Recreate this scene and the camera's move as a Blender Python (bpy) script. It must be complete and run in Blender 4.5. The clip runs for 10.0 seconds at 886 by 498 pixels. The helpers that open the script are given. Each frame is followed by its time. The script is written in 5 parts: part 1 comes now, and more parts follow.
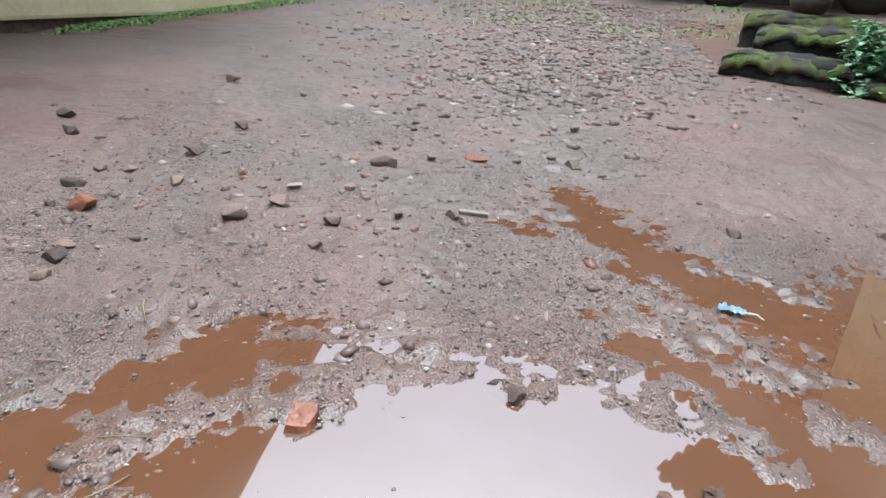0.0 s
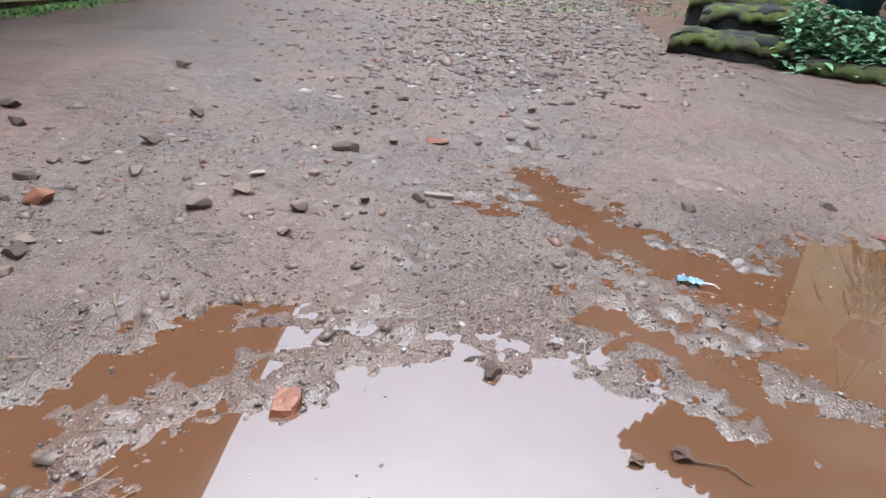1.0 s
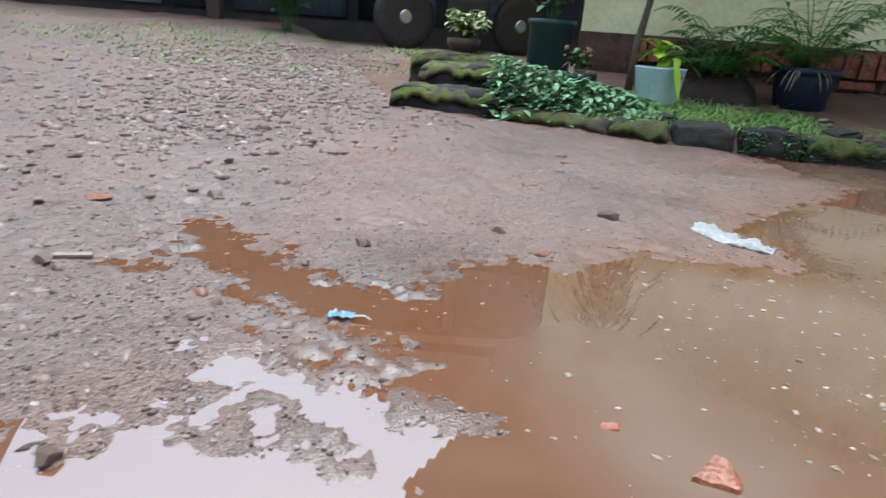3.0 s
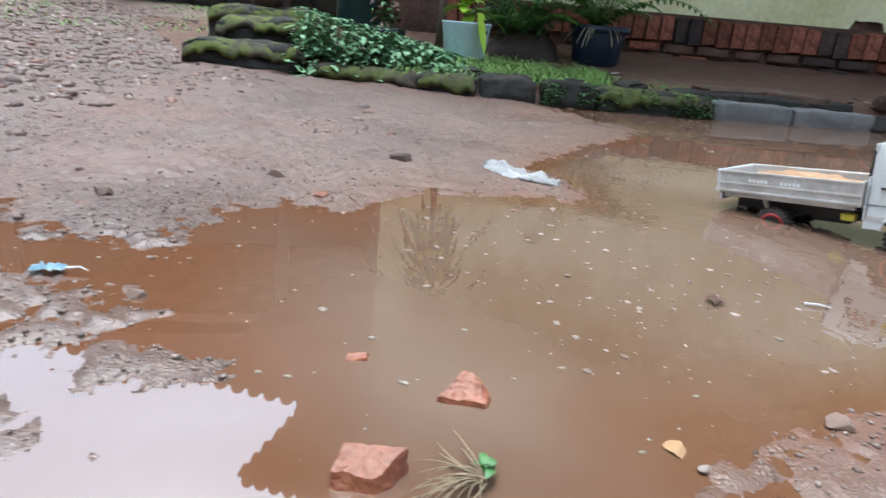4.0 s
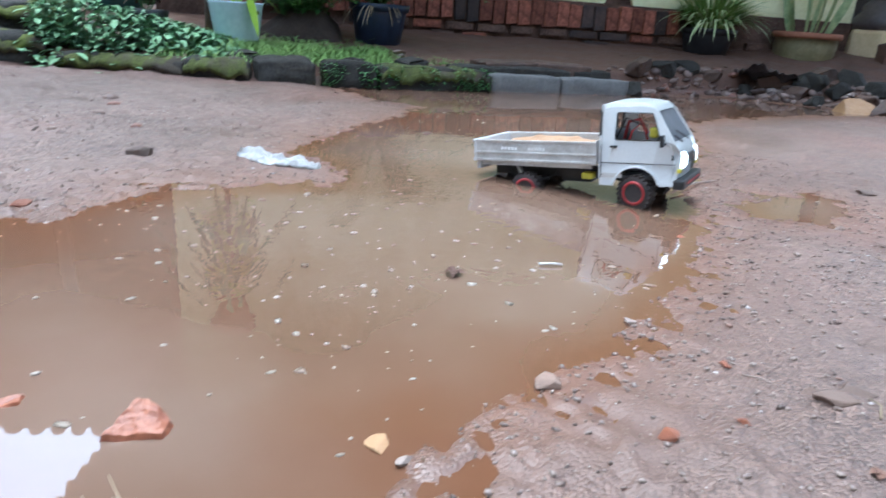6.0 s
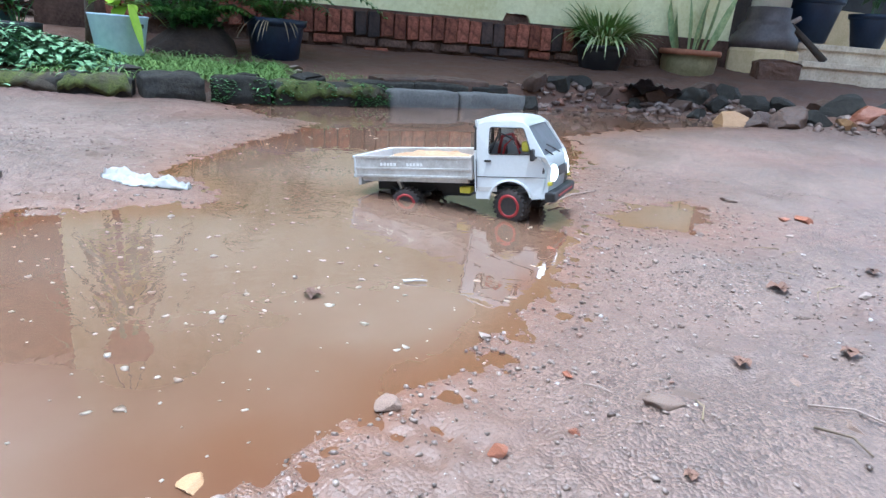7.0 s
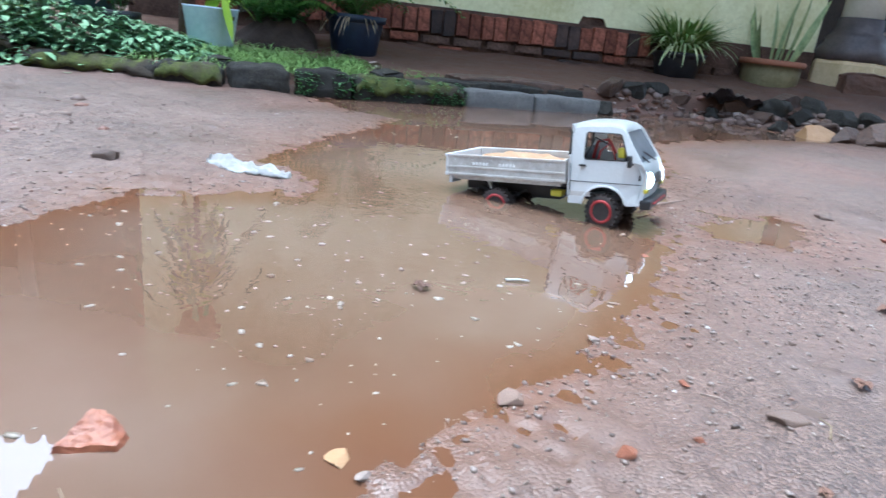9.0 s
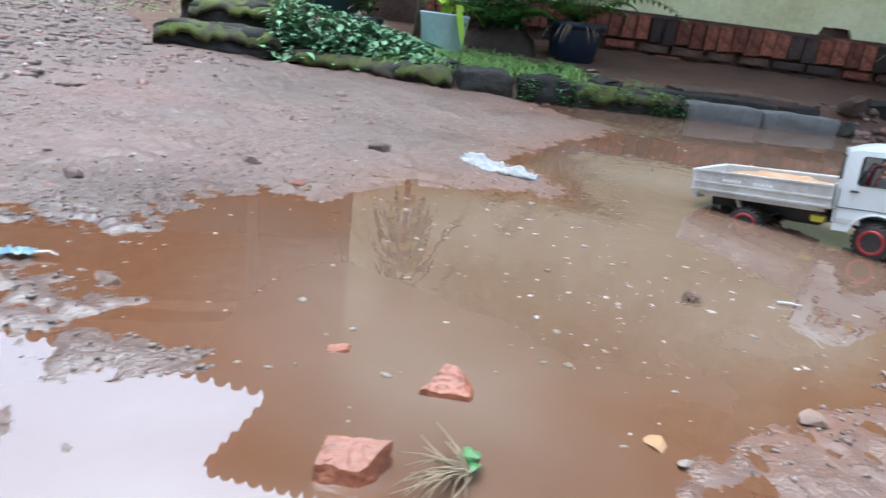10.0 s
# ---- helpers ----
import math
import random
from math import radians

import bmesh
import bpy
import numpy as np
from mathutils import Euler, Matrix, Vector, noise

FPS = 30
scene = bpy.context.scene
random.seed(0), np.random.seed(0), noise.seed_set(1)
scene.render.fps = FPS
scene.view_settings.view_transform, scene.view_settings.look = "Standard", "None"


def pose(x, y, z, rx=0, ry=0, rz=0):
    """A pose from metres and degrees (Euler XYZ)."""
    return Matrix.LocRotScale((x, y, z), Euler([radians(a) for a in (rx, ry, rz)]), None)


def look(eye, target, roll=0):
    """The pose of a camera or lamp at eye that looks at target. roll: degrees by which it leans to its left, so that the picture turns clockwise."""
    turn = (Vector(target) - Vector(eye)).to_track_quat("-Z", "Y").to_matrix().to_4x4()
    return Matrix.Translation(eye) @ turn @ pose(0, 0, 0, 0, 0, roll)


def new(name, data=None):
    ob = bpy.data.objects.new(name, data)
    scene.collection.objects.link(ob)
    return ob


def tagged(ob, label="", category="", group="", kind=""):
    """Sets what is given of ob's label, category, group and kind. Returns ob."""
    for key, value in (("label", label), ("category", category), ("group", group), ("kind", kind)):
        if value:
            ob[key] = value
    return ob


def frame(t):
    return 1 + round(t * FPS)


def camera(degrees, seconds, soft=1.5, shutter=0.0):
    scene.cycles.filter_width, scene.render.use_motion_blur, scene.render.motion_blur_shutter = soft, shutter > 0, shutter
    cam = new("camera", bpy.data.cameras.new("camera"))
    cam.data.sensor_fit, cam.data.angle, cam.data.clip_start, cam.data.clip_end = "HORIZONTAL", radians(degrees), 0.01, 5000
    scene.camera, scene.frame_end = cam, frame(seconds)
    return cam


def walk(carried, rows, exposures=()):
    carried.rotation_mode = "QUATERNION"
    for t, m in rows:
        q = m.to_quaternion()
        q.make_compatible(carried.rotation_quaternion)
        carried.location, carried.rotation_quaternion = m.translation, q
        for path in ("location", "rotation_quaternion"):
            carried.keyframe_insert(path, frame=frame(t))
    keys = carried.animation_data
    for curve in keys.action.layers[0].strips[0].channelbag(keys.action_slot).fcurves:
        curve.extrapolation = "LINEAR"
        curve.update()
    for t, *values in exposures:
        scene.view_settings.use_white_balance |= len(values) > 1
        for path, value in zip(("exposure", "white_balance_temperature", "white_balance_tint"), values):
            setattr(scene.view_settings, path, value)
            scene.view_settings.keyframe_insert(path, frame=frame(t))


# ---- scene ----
cam = camera(69.8, 10.0, 1.4, 0.3)
SKY, SUN, EXPOSURE = 0.15, 0.55, 2.10
PATH = [
    (0, (0.291, 0.129, 0.4), (0.12, 1.947, -0.417), 3.6),
    (0.5, (0.281, 0.118, 0.402), (0.197, 1.924, -0.453), 3.7),
    (1, (0.274, 0.113, 0.406), (0.243, 1.919, -0.455), 3.5),
    (1.5, (0.288, 0.122, 0.415), (0.348, 1.933, -0.43), 2.7),
    (2, (0.349, 0.135, 0.398), (0.621, 1.938, -0.424), 4.0),
    (2.2, (0.366, 0.135, 0.398), (0.69, 1.928, -0.425), 4.8),
    (3.3, (0.519, 0.154, 0.337), (1.228, 1.927, -0.257), 4.3),
    (3.5, (0.537, 0.156, 0.32), (1.31, 1.898, -0.287), 4.7),
    (4, (0.609, 0.161, 0.29), (1.656, 1.726, -0.384), 5.4),
    (4.5, (0.635, 0.165, 0.279), (1.757, 1.663, -0.427), 6.9),
    (5, (0.639, 0.162, 0.278), (1.758, 1.643, -0.467), 6.2),
    (5.5, (0.681, 0.146, 0.278), (1.987, 1.462, -0.471), 6.5),
    (6, (0.73, 0.128, 0.285), (2.176, 1.332, -0.394), 4.3),
    (6.2, (0.748, 0.111, 0.291), (2.265, 1.256, -0.333), 4.1),
    (7.3, (0.786, 0.077, 0.292), (2.408, 1.066, -0.335), 5.5),
    (7.5, (0.787, 0.078, 0.289), (2.417, 1.055, -0.334), 6.3),
    (8, (0.777, 0.09, 0.288), (2.388, 1.095, -0.341), 6.6),
    (8.5, (0.773, 0.096, 0.287), (2.371, 1.116, -0.35), 6.6),
    (9, (0.731, 0.124, 0.289), (2.242, 1.27, -0.347), 6.6),
    (9.5, (0.673, 0.15, 0.289), (2.023, 1.476, -0.36), 7.5),
    (10, (0.601, 0.171, 0.287), (1.722, 1.678, -0.4), 7.6),
]
walk(cam, [(t, look(eye, target, roll)) for t, eye, target, roll in PATH], [(t, EXPOSURE + e, white, 1) for t, e, white in ((0.0, -0.32, 5600), (2.2, -0.34, 5520), (3.5, -0.22, 5600), (4.5, -0.28, 5620), (5.5, -0.2, 5380), (6.2, 0.05, 5100), (7.3, 0.24, 5060), (8.5, 0.19, 5060), (10.0, -0.1, 5280))])

# ---- world and light ----
world = bpy.data.worlds.new("sky")
scene.world = world
world.use_nodes = True
wn, wl = world.node_tree.nodes, world.node_tree.links
sky = wn.new("ShaderNodeTexSky")
sky.sky_type, sky.sun_disc = "NISHITA", False
sky.sun_elevation, sky.sun_rotation = radians(74), radians(0)
sky.air_density, sky.dust_density, sky.ozone_density = 1.0, 4.0, 1.0
veil = wn.new("ShaderNodeHueSaturation")          # overcast: nearly colourless cloud
veil.inputs["Saturation"].default_value = 0.56
wl.new(sky.outputs[0], veil.inputs["Color"])
wl.new(veil.outputs[0], wn["Background"].inputs["Color"])
wn["Background"].inputs["Strength"].default_value = SKY
sun = new("sun", bpy.data.lights.new("sun", "SUN"))
sun.data.energy, sun.data.angle, sun.data.color = SUN, radians(40), (1.0, 0.97, 0.93)
sun.matrix_world = look((0.6, 0.9, 6.0), (0.6, 0.4, 0))


# ---- materials ----
def material(name, low, high, rough=0.7, scale=8.0, fine=60.0, bump=0.3, metal=0.0, spread=0.0, detail=6.0, rough_low=None, depth=0.01,
             spec=0.5, coat=0.0):
    """Two-scale procedural surface: broad stains from low to high, fine grain in colour and relief, and a shift from object to object."""
    m = bpy.data.materials.new(name)
    m.use_nodes = True
    n, l = m.node_tree.nodes, m.node_tree.links
    b = n["Principled BSDF"]
    co = n.new("ShaderNodeTexCoord")
    big, small = n.new("ShaderNodeTexNoise"), n.new("ShaderNodeTexNoise")
    info = n.new("ShaderNodeObjectInfo")
    for t, s in ((big, scale), (small, fine)):
        t.inputs["Scale"].default_value, t.inputs["Detail"].default_value = s, detail
        t.inputs["Roughness"].default_value = 0.65
        l.new(co.outputs["Object"], t.inputs["Vector"])
    mixed = n.new("ShaderNodeMath")
    mixed.operation = "MULTIPLY_ADD"
    mixed.inputs[1].default_value = 0.6
    half = n.new("ShaderNodeMath")
    half.operation = "MULTIPLY_ADD"
    half.inputs[1].default_value, half.inputs[2].default_value = 0.4, 0.0
    l.new(small.outputs["Fac"], half.inputs[0])
    l.new(big.outputs["Fac"], mixed.inputs[0])
    l.new(half.outputs[0], mixed.inputs[2])
    ramp = n.new("ShaderNodeValToRGB")
    ramp.color_ramp.elements[0].position, ramp.color_ramp.elements[1].position = 0.34, 0.66
    ramp.color_ramp.elements[0].color, ramp.color_ramp.elements[1].color = (*low, 1), (*high, 1)
    l.new(mixed.outputs[0], ramp.inputs[0])
    tone = n.new("ShaderNodeHueSaturation")
    l.new(ramp.outputs[0], tone.inputs["Color"])
    if spread:
        r = n.new("ShaderNodeMapRange")
        r.inputs["To Min"].default_value, r.inputs["To Max"].default_value = 1 - spread, 1 + spread
        l.new(info.outputs["Random"], r.inputs["Value"])
        l.new(r.outputs[0], tone.inputs["Value"])
    l.new(tone.outputs[0], b.inputs["Base Color"])
    rr = n.new("ShaderNodeMapRange")
    rr.inputs["To Min"].default_value, rr.inputs["To Max"].default_value = rough if rough_low is None else rough_low, rough
    rr.inputs["From Min"].default_value, rr.inputs["From Max"].default_value = 0.38, 0.62
    l.new(big.outputs["Fac"], rr.inputs["Value"])
    l.new(rr.outputs[0], b.inputs["Roughness"])
    b.inputs["Metallic"].default_value = metal
    b.inputs["Specular IOR Level"].default_value = spec
    b.inputs["Coat Weight"].default_value = coat
    b.inputs["Coat Roughness"].default_value = 0.15
    bp = n.new("ShaderNodeBump")
    bp.inputs["Strength"].default_value, bp.inputs["Distance"].default_value = bump, depth
    l.new(mixed.outputs[0], bp.inputs["Height"])
    l.new(bp.outputs[0], b.inputs["Normal"])
    return m


MUD = material("wet_mud", (0.060, 0.036, 0.026), (0.142, 0.095, 0.074), 0.70, 3.2, 170.0, 0.28, rough_low=0.46, depth=0.004, detail=9, spec=0.6)
n, l = MUD.node_tree.nodes, MUD.node_tree.links       # grains bedded in the mud, in patches
b = n["Principled BSDF"]
co = n.new("ShaderNodeTexCoord")
cell, patch = n.new("ShaderNodeTexVoronoi"), n.new("ShaderNodeTexNoise")
cell.inputs["Scale"].default_value, cell.inputs["Randomness"].default_value = 300, 1.0
patch.inputs["Scale"].default_value, patch.inputs["Detail"].default_value = 4.0, 5
l.new(co.outputs["Object"], cell.inputs["Vector"])
l.new(co.outputs["Object"], patch.inputs["Vector"])
amount = n.new("ShaderNodeMapRange")
amount.inputs["From Min"].default_value, amount.inputs["From Max"].default_value = 0.40, 0.60
amount.inputs["To Min"].default_value, amount.inputs["To Max"].default_value = 0.25, 1.0
l.new(patch.outputs["Fac"], amount.inputs["Value"])
split, grain = n.new("ShaderNodeSeparateColor"), n.new("ShaderNodeMapRange")
l.new(cell.outputs["Color"], split.inputs[0])
l.new(split.outputs[0], grain.inputs["Value"])
grain.inputs["To Min"].default_value, grain.inputs["To Max"].default_value = 0.5, 1.75
tone = n.new("ShaderNodeHueSaturation")
clay, red = n.new("ShaderNodeTexNoise"), n.new("ShaderNodeMix")      # redder clay here and there
clay.inputs["Scale"].default_value, clay.inputs["Detail"].default_value = 1.7, 6
l.new(co.outputs["Object"], clay.inputs["Vector"])
share = n.new("ShaderNodeMapRange")
share.inputs["From Min"].default_value, share.inputs["From Max"].default_value, share.inputs["To Max"].default_value = 0.46, 0.68, 0.5
l.new(clay.outputs["Fac"], share.inputs["Value"])
red.data_type = "RGBA"
red.inputs["B"].default_value = (0.150, 0.072, 0.052, 1)
l.new(share.outputs[0], red.inputs["Factor"])
l.new(b.inputs["Base Color"].links[0].from_socket, red.inputs["A"])
old = red.outputs["Result"]
l.new(old, tone.inputs["Color"])
l.new(grain.outputs[0], tone.inputs["Value"])
l.new(amount.outputs[0], tone.inputs["Fac"])
damp, silt, sodden, slick = n.new("ShaderNodeAttribute"), n.new("ShaderNodeAttribute"), n.new("ShaderNodeMix"), n.new("ShaderNodeMix")
damp.attribute_name, silt.attribute_name = "damp", "silt"       # silt and wet sheen along the water
sodden.data_type = "RGBA"
sodden.inputs["B"].default_value = (0.135, 0.062, 0.034, 1)
l.new(silt.outputs["Fac"], sodden.inputs["Factor"])
l.new(tone.outputs[0], sodden.inputs["A"])
l.new(sodden.outputs["Result"], b.inputs["Base Color"])
l.new(damp.outputs["Fac"], slick.inputs["Factor"])
l.new(b.inputs["Roughness"].links[0].from_socket, slick.inputs["A"])
slick.inputs["B"].default_value = 0.30
l.new(slick.outputs["Result"], b.inputs["Roughness"])
dome, lift = n.new("ShaderNodeMath"), n.new("ShaderNodeBump")
dome.operation = "MULTIPLY"
l.new(cell.outputs["Distance"], dome.inputs[0])
l.new(amount.outputs[0], dome.inputs[1])
lift.invert = True
lift.inputs["Strength"].default_value, lift.inputs["Distance"].default_value = 0.85, 0.003
l.new(dome.outputs[0], lift.inputs["Height"])
l.new(b.inputs["Normal"].links[0].from_socket, lift.inputs["Normal"])
l.new(lift.outputs[0], b.inputs["Normal"])
BANK = material("damp_bank_soil", (0.070, 0.037, 0.025), (0.160, 0.090, 0.063), 0.85, 5, 70, 0.8, rough_low=0.6, depth=0.008, spec=0.3)
STONE = material("stone", (0.085, 0.052, 0.037), (0.245, 0.165, 0.124), 0.75, 22, 120, 0.5, spread=0.35, rough_low=0.4, depth=0.004)
CHIP = material("brick_chip", (0.135, 0.040, 0.018), (0.30, 0.105, 0.050), 0.5, 22, 140, 0.6, spread=0.25, rough_low=0.4, depth=0.004)
DARK_STONE = material("dark_stone", (0.032, 0.018, 0.012), (0.125, 0.075, 0.053), 0.75, 18, 110, 0.5, spread=0.3, rough_low=0.45, depth=0.004)
PALE = material("pale_stone", (0.19, 0.140, 0.115), (0.36, 0.29, 0.245), 0.6, 25, 130, 0.3, spread=0.2, depth=0.003)
YELLOW_STONE = material("yellow_stone", (0.25, 0.12, 0.045), (0.42, 0.27, 0.14), 0.5, 25, 130, 0.3, depth=0.003)
MOSS = material("moss", (0.022, 0.020, 0.009), (0.150, 0.185, 0.028), 0.95, 9, 120, 1.0, spread=0.25, depth=0.012)
n, l = MOSS.node_tree.nodes, MOSS.node_tree.links     # bare brown stone between the cushions
b = n["Principled BSDF"]
co, gap, share, bare = n.new("ShaderNodeTexCoord"), n.new("ShaderNodeTexNoise"), n.new("ShaderNodeMapRange"), n.new("ShaderNodeMix")
gap.inputs["Scale"].default_value, gap.inputs["Detail"].default_value = 7.5, 8
share.inputs["From Min"].default_value, share.inputs["From Max"].default_value = 0.46, 0.56
bare.data_type = "RGBA"
bare.inputs["B"].default_value = (0.055, 0.043, 0.030, 1)
l.new(co.outputs["Object"], gap.inputs["Vector"])
l.new(gap.outputs["Fac"], share.inputs["Value"])
l.new(share.outputs[0], bare.inputs["Factor"])
l.new(b.inputs["Base Color"].links[0].from_socket, bare.inputs["A"])
l.new(bare.outputs["Result"], b.inputs["Base Color"])
KERB_STONE = material("damp_kerb_stone", (0.010, 0.0095, 0.009), (0.055, 0.050, 0.041), 0.92, 10, 80, 0.8, spread=0.3, rough_low=0.7, depth=0.008, spec=0.25)
CONCRETE = material("grey_concrete", (0.075, 0.072, 0.068), (0.17, 0.165, 0.155), 0.85, 9, 90, 0.4, spread=0.15, depth=0.004)
BRICK = material("old_brick", (0.060, 0.022, 0.015), (0.34, 0.125, 0.078), 0.85, 24, 90, 0.5, spread=0.35, depth=0.005, spec=0.25)
SOOT_BRICK = material("sooty_brick", (0.012, 0.010, 0.009), (0.075, 0.045, 0.035), 0.8, 12, 90, 0.5, spread=0.4, depth=0.005)
MORTAR = material("damp_mortar", (0.032, 0.019, 0.014), (0.170, 0.105, 0.078), 0.95, 7, 60, 0.8, depth=0.01, spec=0.2)
PLASTER = material("pale_green_plaster", (0.56, 0.53, 0.25), (0.84, 0.82, 0.52), 0.8, 2.2, 40, 0.25, depth=0.004)
CREAM = material("cream_plaster", (0.50, 0.38, 0.20), (0.72, 0.58, 0.36), 0.8, 3, 50, 0.25, depth=0.004)
STEP = material("worn_step_plaster", (0.40, 0.30, 0.20), (0.80, 0.70, 0.55), 0.75, 6, 60, 0.35, depth=0.004)
SHAFT = material("pale_column_paint", (0.62, 0.58, 0.46), (0.82, 0.79, 0.68), 0.6, 4, 50, 0.15, depth=0.003)
COLUMN_DARK = material("dark_column_paint", (0.045, 0.036, 0.036), (0.12, 0.095, 0.09), 0.5, 7, 60, 0.3, depth=0.003)
PAINT = material("white_plastic_paint", (0.52, 0.535, 0.53), (0.62, 0.64, 0.64), 0.36, 9, 220, 0.06, depth=0.001)
BED = material("dirty_silver_bed_paint", (0.33, 0.30, 0.265), (0.58, 0.575, 0.55), 0.5, 22, 160, 0.2, depth=0.001)
BLACK = material("black_plastic", (0.008, 0.008, 0.009), (0.025, 0.025, 0.027), 0.45, 20, 150, 0.15, depth=0.001)
RUBBER = material("muddy_rubber", (0.010, 0.009, 0.009), (0.05, 0.036, 0.03), 0.75, 25, 160, 0.4, depth=0.001)
RED = material("red_rim", (0.20, 0.012, 0.014), (0.38, 0.03, 0.03), 0.4, 30, 150, 0.1, depth=0.001)
SAND = material("sand_load", (0.20, 0.115, 0.060), (0.42, 0.26, 0.15), 0.95, 30, 300, 0.9, depth=0.003)
YELLOW = material("yellow_plastic", (0.42, 0.36, 0.02), (0.62, 0.55, 0.05), 0.5, 20, 100, 0.1, depth=0.001)
NAVY = material("navy_plastic_pot", (0.007, 0.014, 0.032), (0.018, 0.032, 0.065), 0.5, 7, 60, 0.15, rough_low=0.35, depth=0.002)
TUB = material("pale_blue_tub", (0.36, 0.46, 0.56), (0.52, 0.62, 0.70), 0.5, 6, 50, 0.1, depth=0.002)
GLAZE = material("mossy_glazed_urn", (0.115, 0.098, 0.042), (0.27, 0.235, 0.13), 0.5, 7, 45, 0.3, rough_low=0.3, depth=0.004)
CLAY = material("terracotta", (0.20, 0.075, 0.04), (0.36, 0.15, 0.08), 0.75, 9, 60, 0.3, depth=0.003)
SOIL = material("dark_soil", (0.020, 0.014, 0.010), (0.065, 0.043, 0.03), 0.95, 12, 70, 0.9, depth=0.01)
LEAF = material("green_leaf", (0.025, 0.085, 0.018), (0.075, 0.20, 0.045), 0.5, 12, 60, 0.2, spread=0.25, depth=0.002)
BLUE_LEAF = material("blue_green_weed", (0.10, 0.22, 0.10), (0.30, 0.48, 0.25), 0.55, 14, 70, 0.2, depth=0.002)
LIME = material("lime_leaf", (0.22, 0.40, 0.02), (0.42, 0.58, 0.06), 0.4, 9, 60, 0.2, depth=0.002)
FERN = material("fern_leaf", (0.035, 0.12, 0.015), (0.13, 0.30, 0.035), 0.5, 6, 60, 0.2, depth=0.002)
VARIEGATED = material("cream_variegated_leaf", (0.24, 0.34, 0.10), (0.66, 0.68, 0.38), 0.5, 18, 60, 0.2, depth=0.002)
GRASS = material("grass_blade", (0.07, 0.16, 0.03), (0.26, 0.38, 0.10), 0.6, 6, 60, 0.2, depth=0.002)
SNAKE = material("snake_plant_leaf", (0.12, 0.20, 0.07), (0.44, 0.50, 0.24), 0.45, 16, 50, 0.1, depth=0.002)
DRY = material("dry_straw", (0.16, 0.115, 0.065), (0.34, 0.27, 0.17), 0.8, 20, 100, 0.2, depth=0.002)
BARK = material("bark", (0.06, 0.045, 0.03), (0.16, 0.12, 0.08), 0.9, 14, 70, 0.8, depth=0.01)
DEAD_LEAF = material("dead_leaf", (0.06, 0.027, 0.017), (0.15, 0.075, 0.045), 0.7, 30, 120, 0.3, spread=0.3, depth=0.002)
TILE = material("clay_roof_tile", (0.11, 0.05, 0.034), (0.26, 0.12, 0.075), 0.8, 5, 40, 0.3, spread=0.2, depth=0.006)
# dark timber colour, also used as painted shade on the far plinth and doorway
TIMBER_AND_SHADE = material("dark_timber_and_shade", (0.022, 0.015, 0.011), (0.07, 0.047, 0.032), 0.75, 5, 50, 0.4, depth=0.005)
SHEET = material("blue_grey_cloth", (0.12, 0.15, 0.19), (0.30, 0.34, 0.38), 0.8, 3, 30, 0.2, depth=0.004)
# near-black wall colour with the shade of porch and house put into it
SHADE_WALL = material("painted_shade_wall", (0.016, 0.016, 0.018), (0.050, 0.050, 0.052), 0.85, 2, 30, 0.3, depth=0.005)
WHITE = material("white_plastic_bag", (0.46, 0.46, 0.455), (0.66, 0.66, 0.65), 0.45, 30, 120, 0.4, depth=0.003)
BLUE = material("pale_blue_plastic", (0.30, 0.52, 0.66), (0.62, 0.76, 0.82), 0.4, 40, 120, 0.2, depth=0.002)
CHROME = material("dull_metal", (0.35, 0.35, 0.35), (0.55, 0.55, 0.55), 0.35, 30, 100, 0.05, metal=1.0, depth=0.001)
LETTER = material("pale_lettering", (0.72, 0.72, 0.70), (0.80, 0.80, 0.78), 0.5, 30, 100, 0.0)

# muddy water: a smooth surface over stirred silt, with faint ripples
WATER = bpy.data.materials.new("muddy_water")
WATER.use_nodes = True
n, l = WATER.node_tree.nodes, WATER.node_tree.links
b = n["Principled BSDF"]
co = n.new("ShaderNodeTexCoord")
silt, wave = n.new("ShaderNodeTexNoise"), n.new("ShaderNodeTexNoise")
silt.inputs["Scale"].default_value, silt.inputs["Detail"].default_value = 2.6, 5
wave.inputs["Scale"].default_value, wave.inputs["Detail"].default_value = 5.0, 2
l.new(co.outputs["Object"], silt.inputs["Vector"])
l.new(co.outputs["Object"], wave.inputs["Vector"])
ramp = n.new("ShaderNodeValToRGB")
ramp.color_ramp.elements[0].position, ramp.color_ramp.elements[1].position = 0.36, 0.66
ramp.color_ramp.elements[0].color, ramp.color_ramp.elements[1].color = (0.122, 0.068, 0.042, 1), (0.166, 0.110, 0.079, 1)
l.new(silt.outputs["Fac"], ramp.inputs[0])
deep, tint = n.new("ShaderNodeAttribute"), n.new("ShaderNodeMix")
deep.attribute_name = "depth"
tint.data_type = "RGBA"
tint.inputs["A"].default_value = (0.125, 0.056, 0.028, 1)
l.new(deep.outputs["Fac"], tint.inputs["Factor"])
l.new(ramp.outputs[0], tint.inputs["B"])
l.new(tint.outputs["Result"], b.inputs["Base Color"])
b.inputs["Roughness"].default_value, b.inputs["IOR"].default_value = 0.012, 1.78
b.inputs["Specular IOR Level"].default_value = 0.9
bp = n.new("ShaderNodeBump")
bp.inputs["Strength"].default_value, bp.inputs["Distance"].default_value = 0.10, 0.004
stir, chop, lap = n.new("ShaderNodeAttribute"), n.new("ShaderNodeTexNoise"), n.new("ShaderNodeMath")    # ripples where the wheels stir it
stir.attribute_name, lap.operation = "stir", "MULTIPLY_ADD"
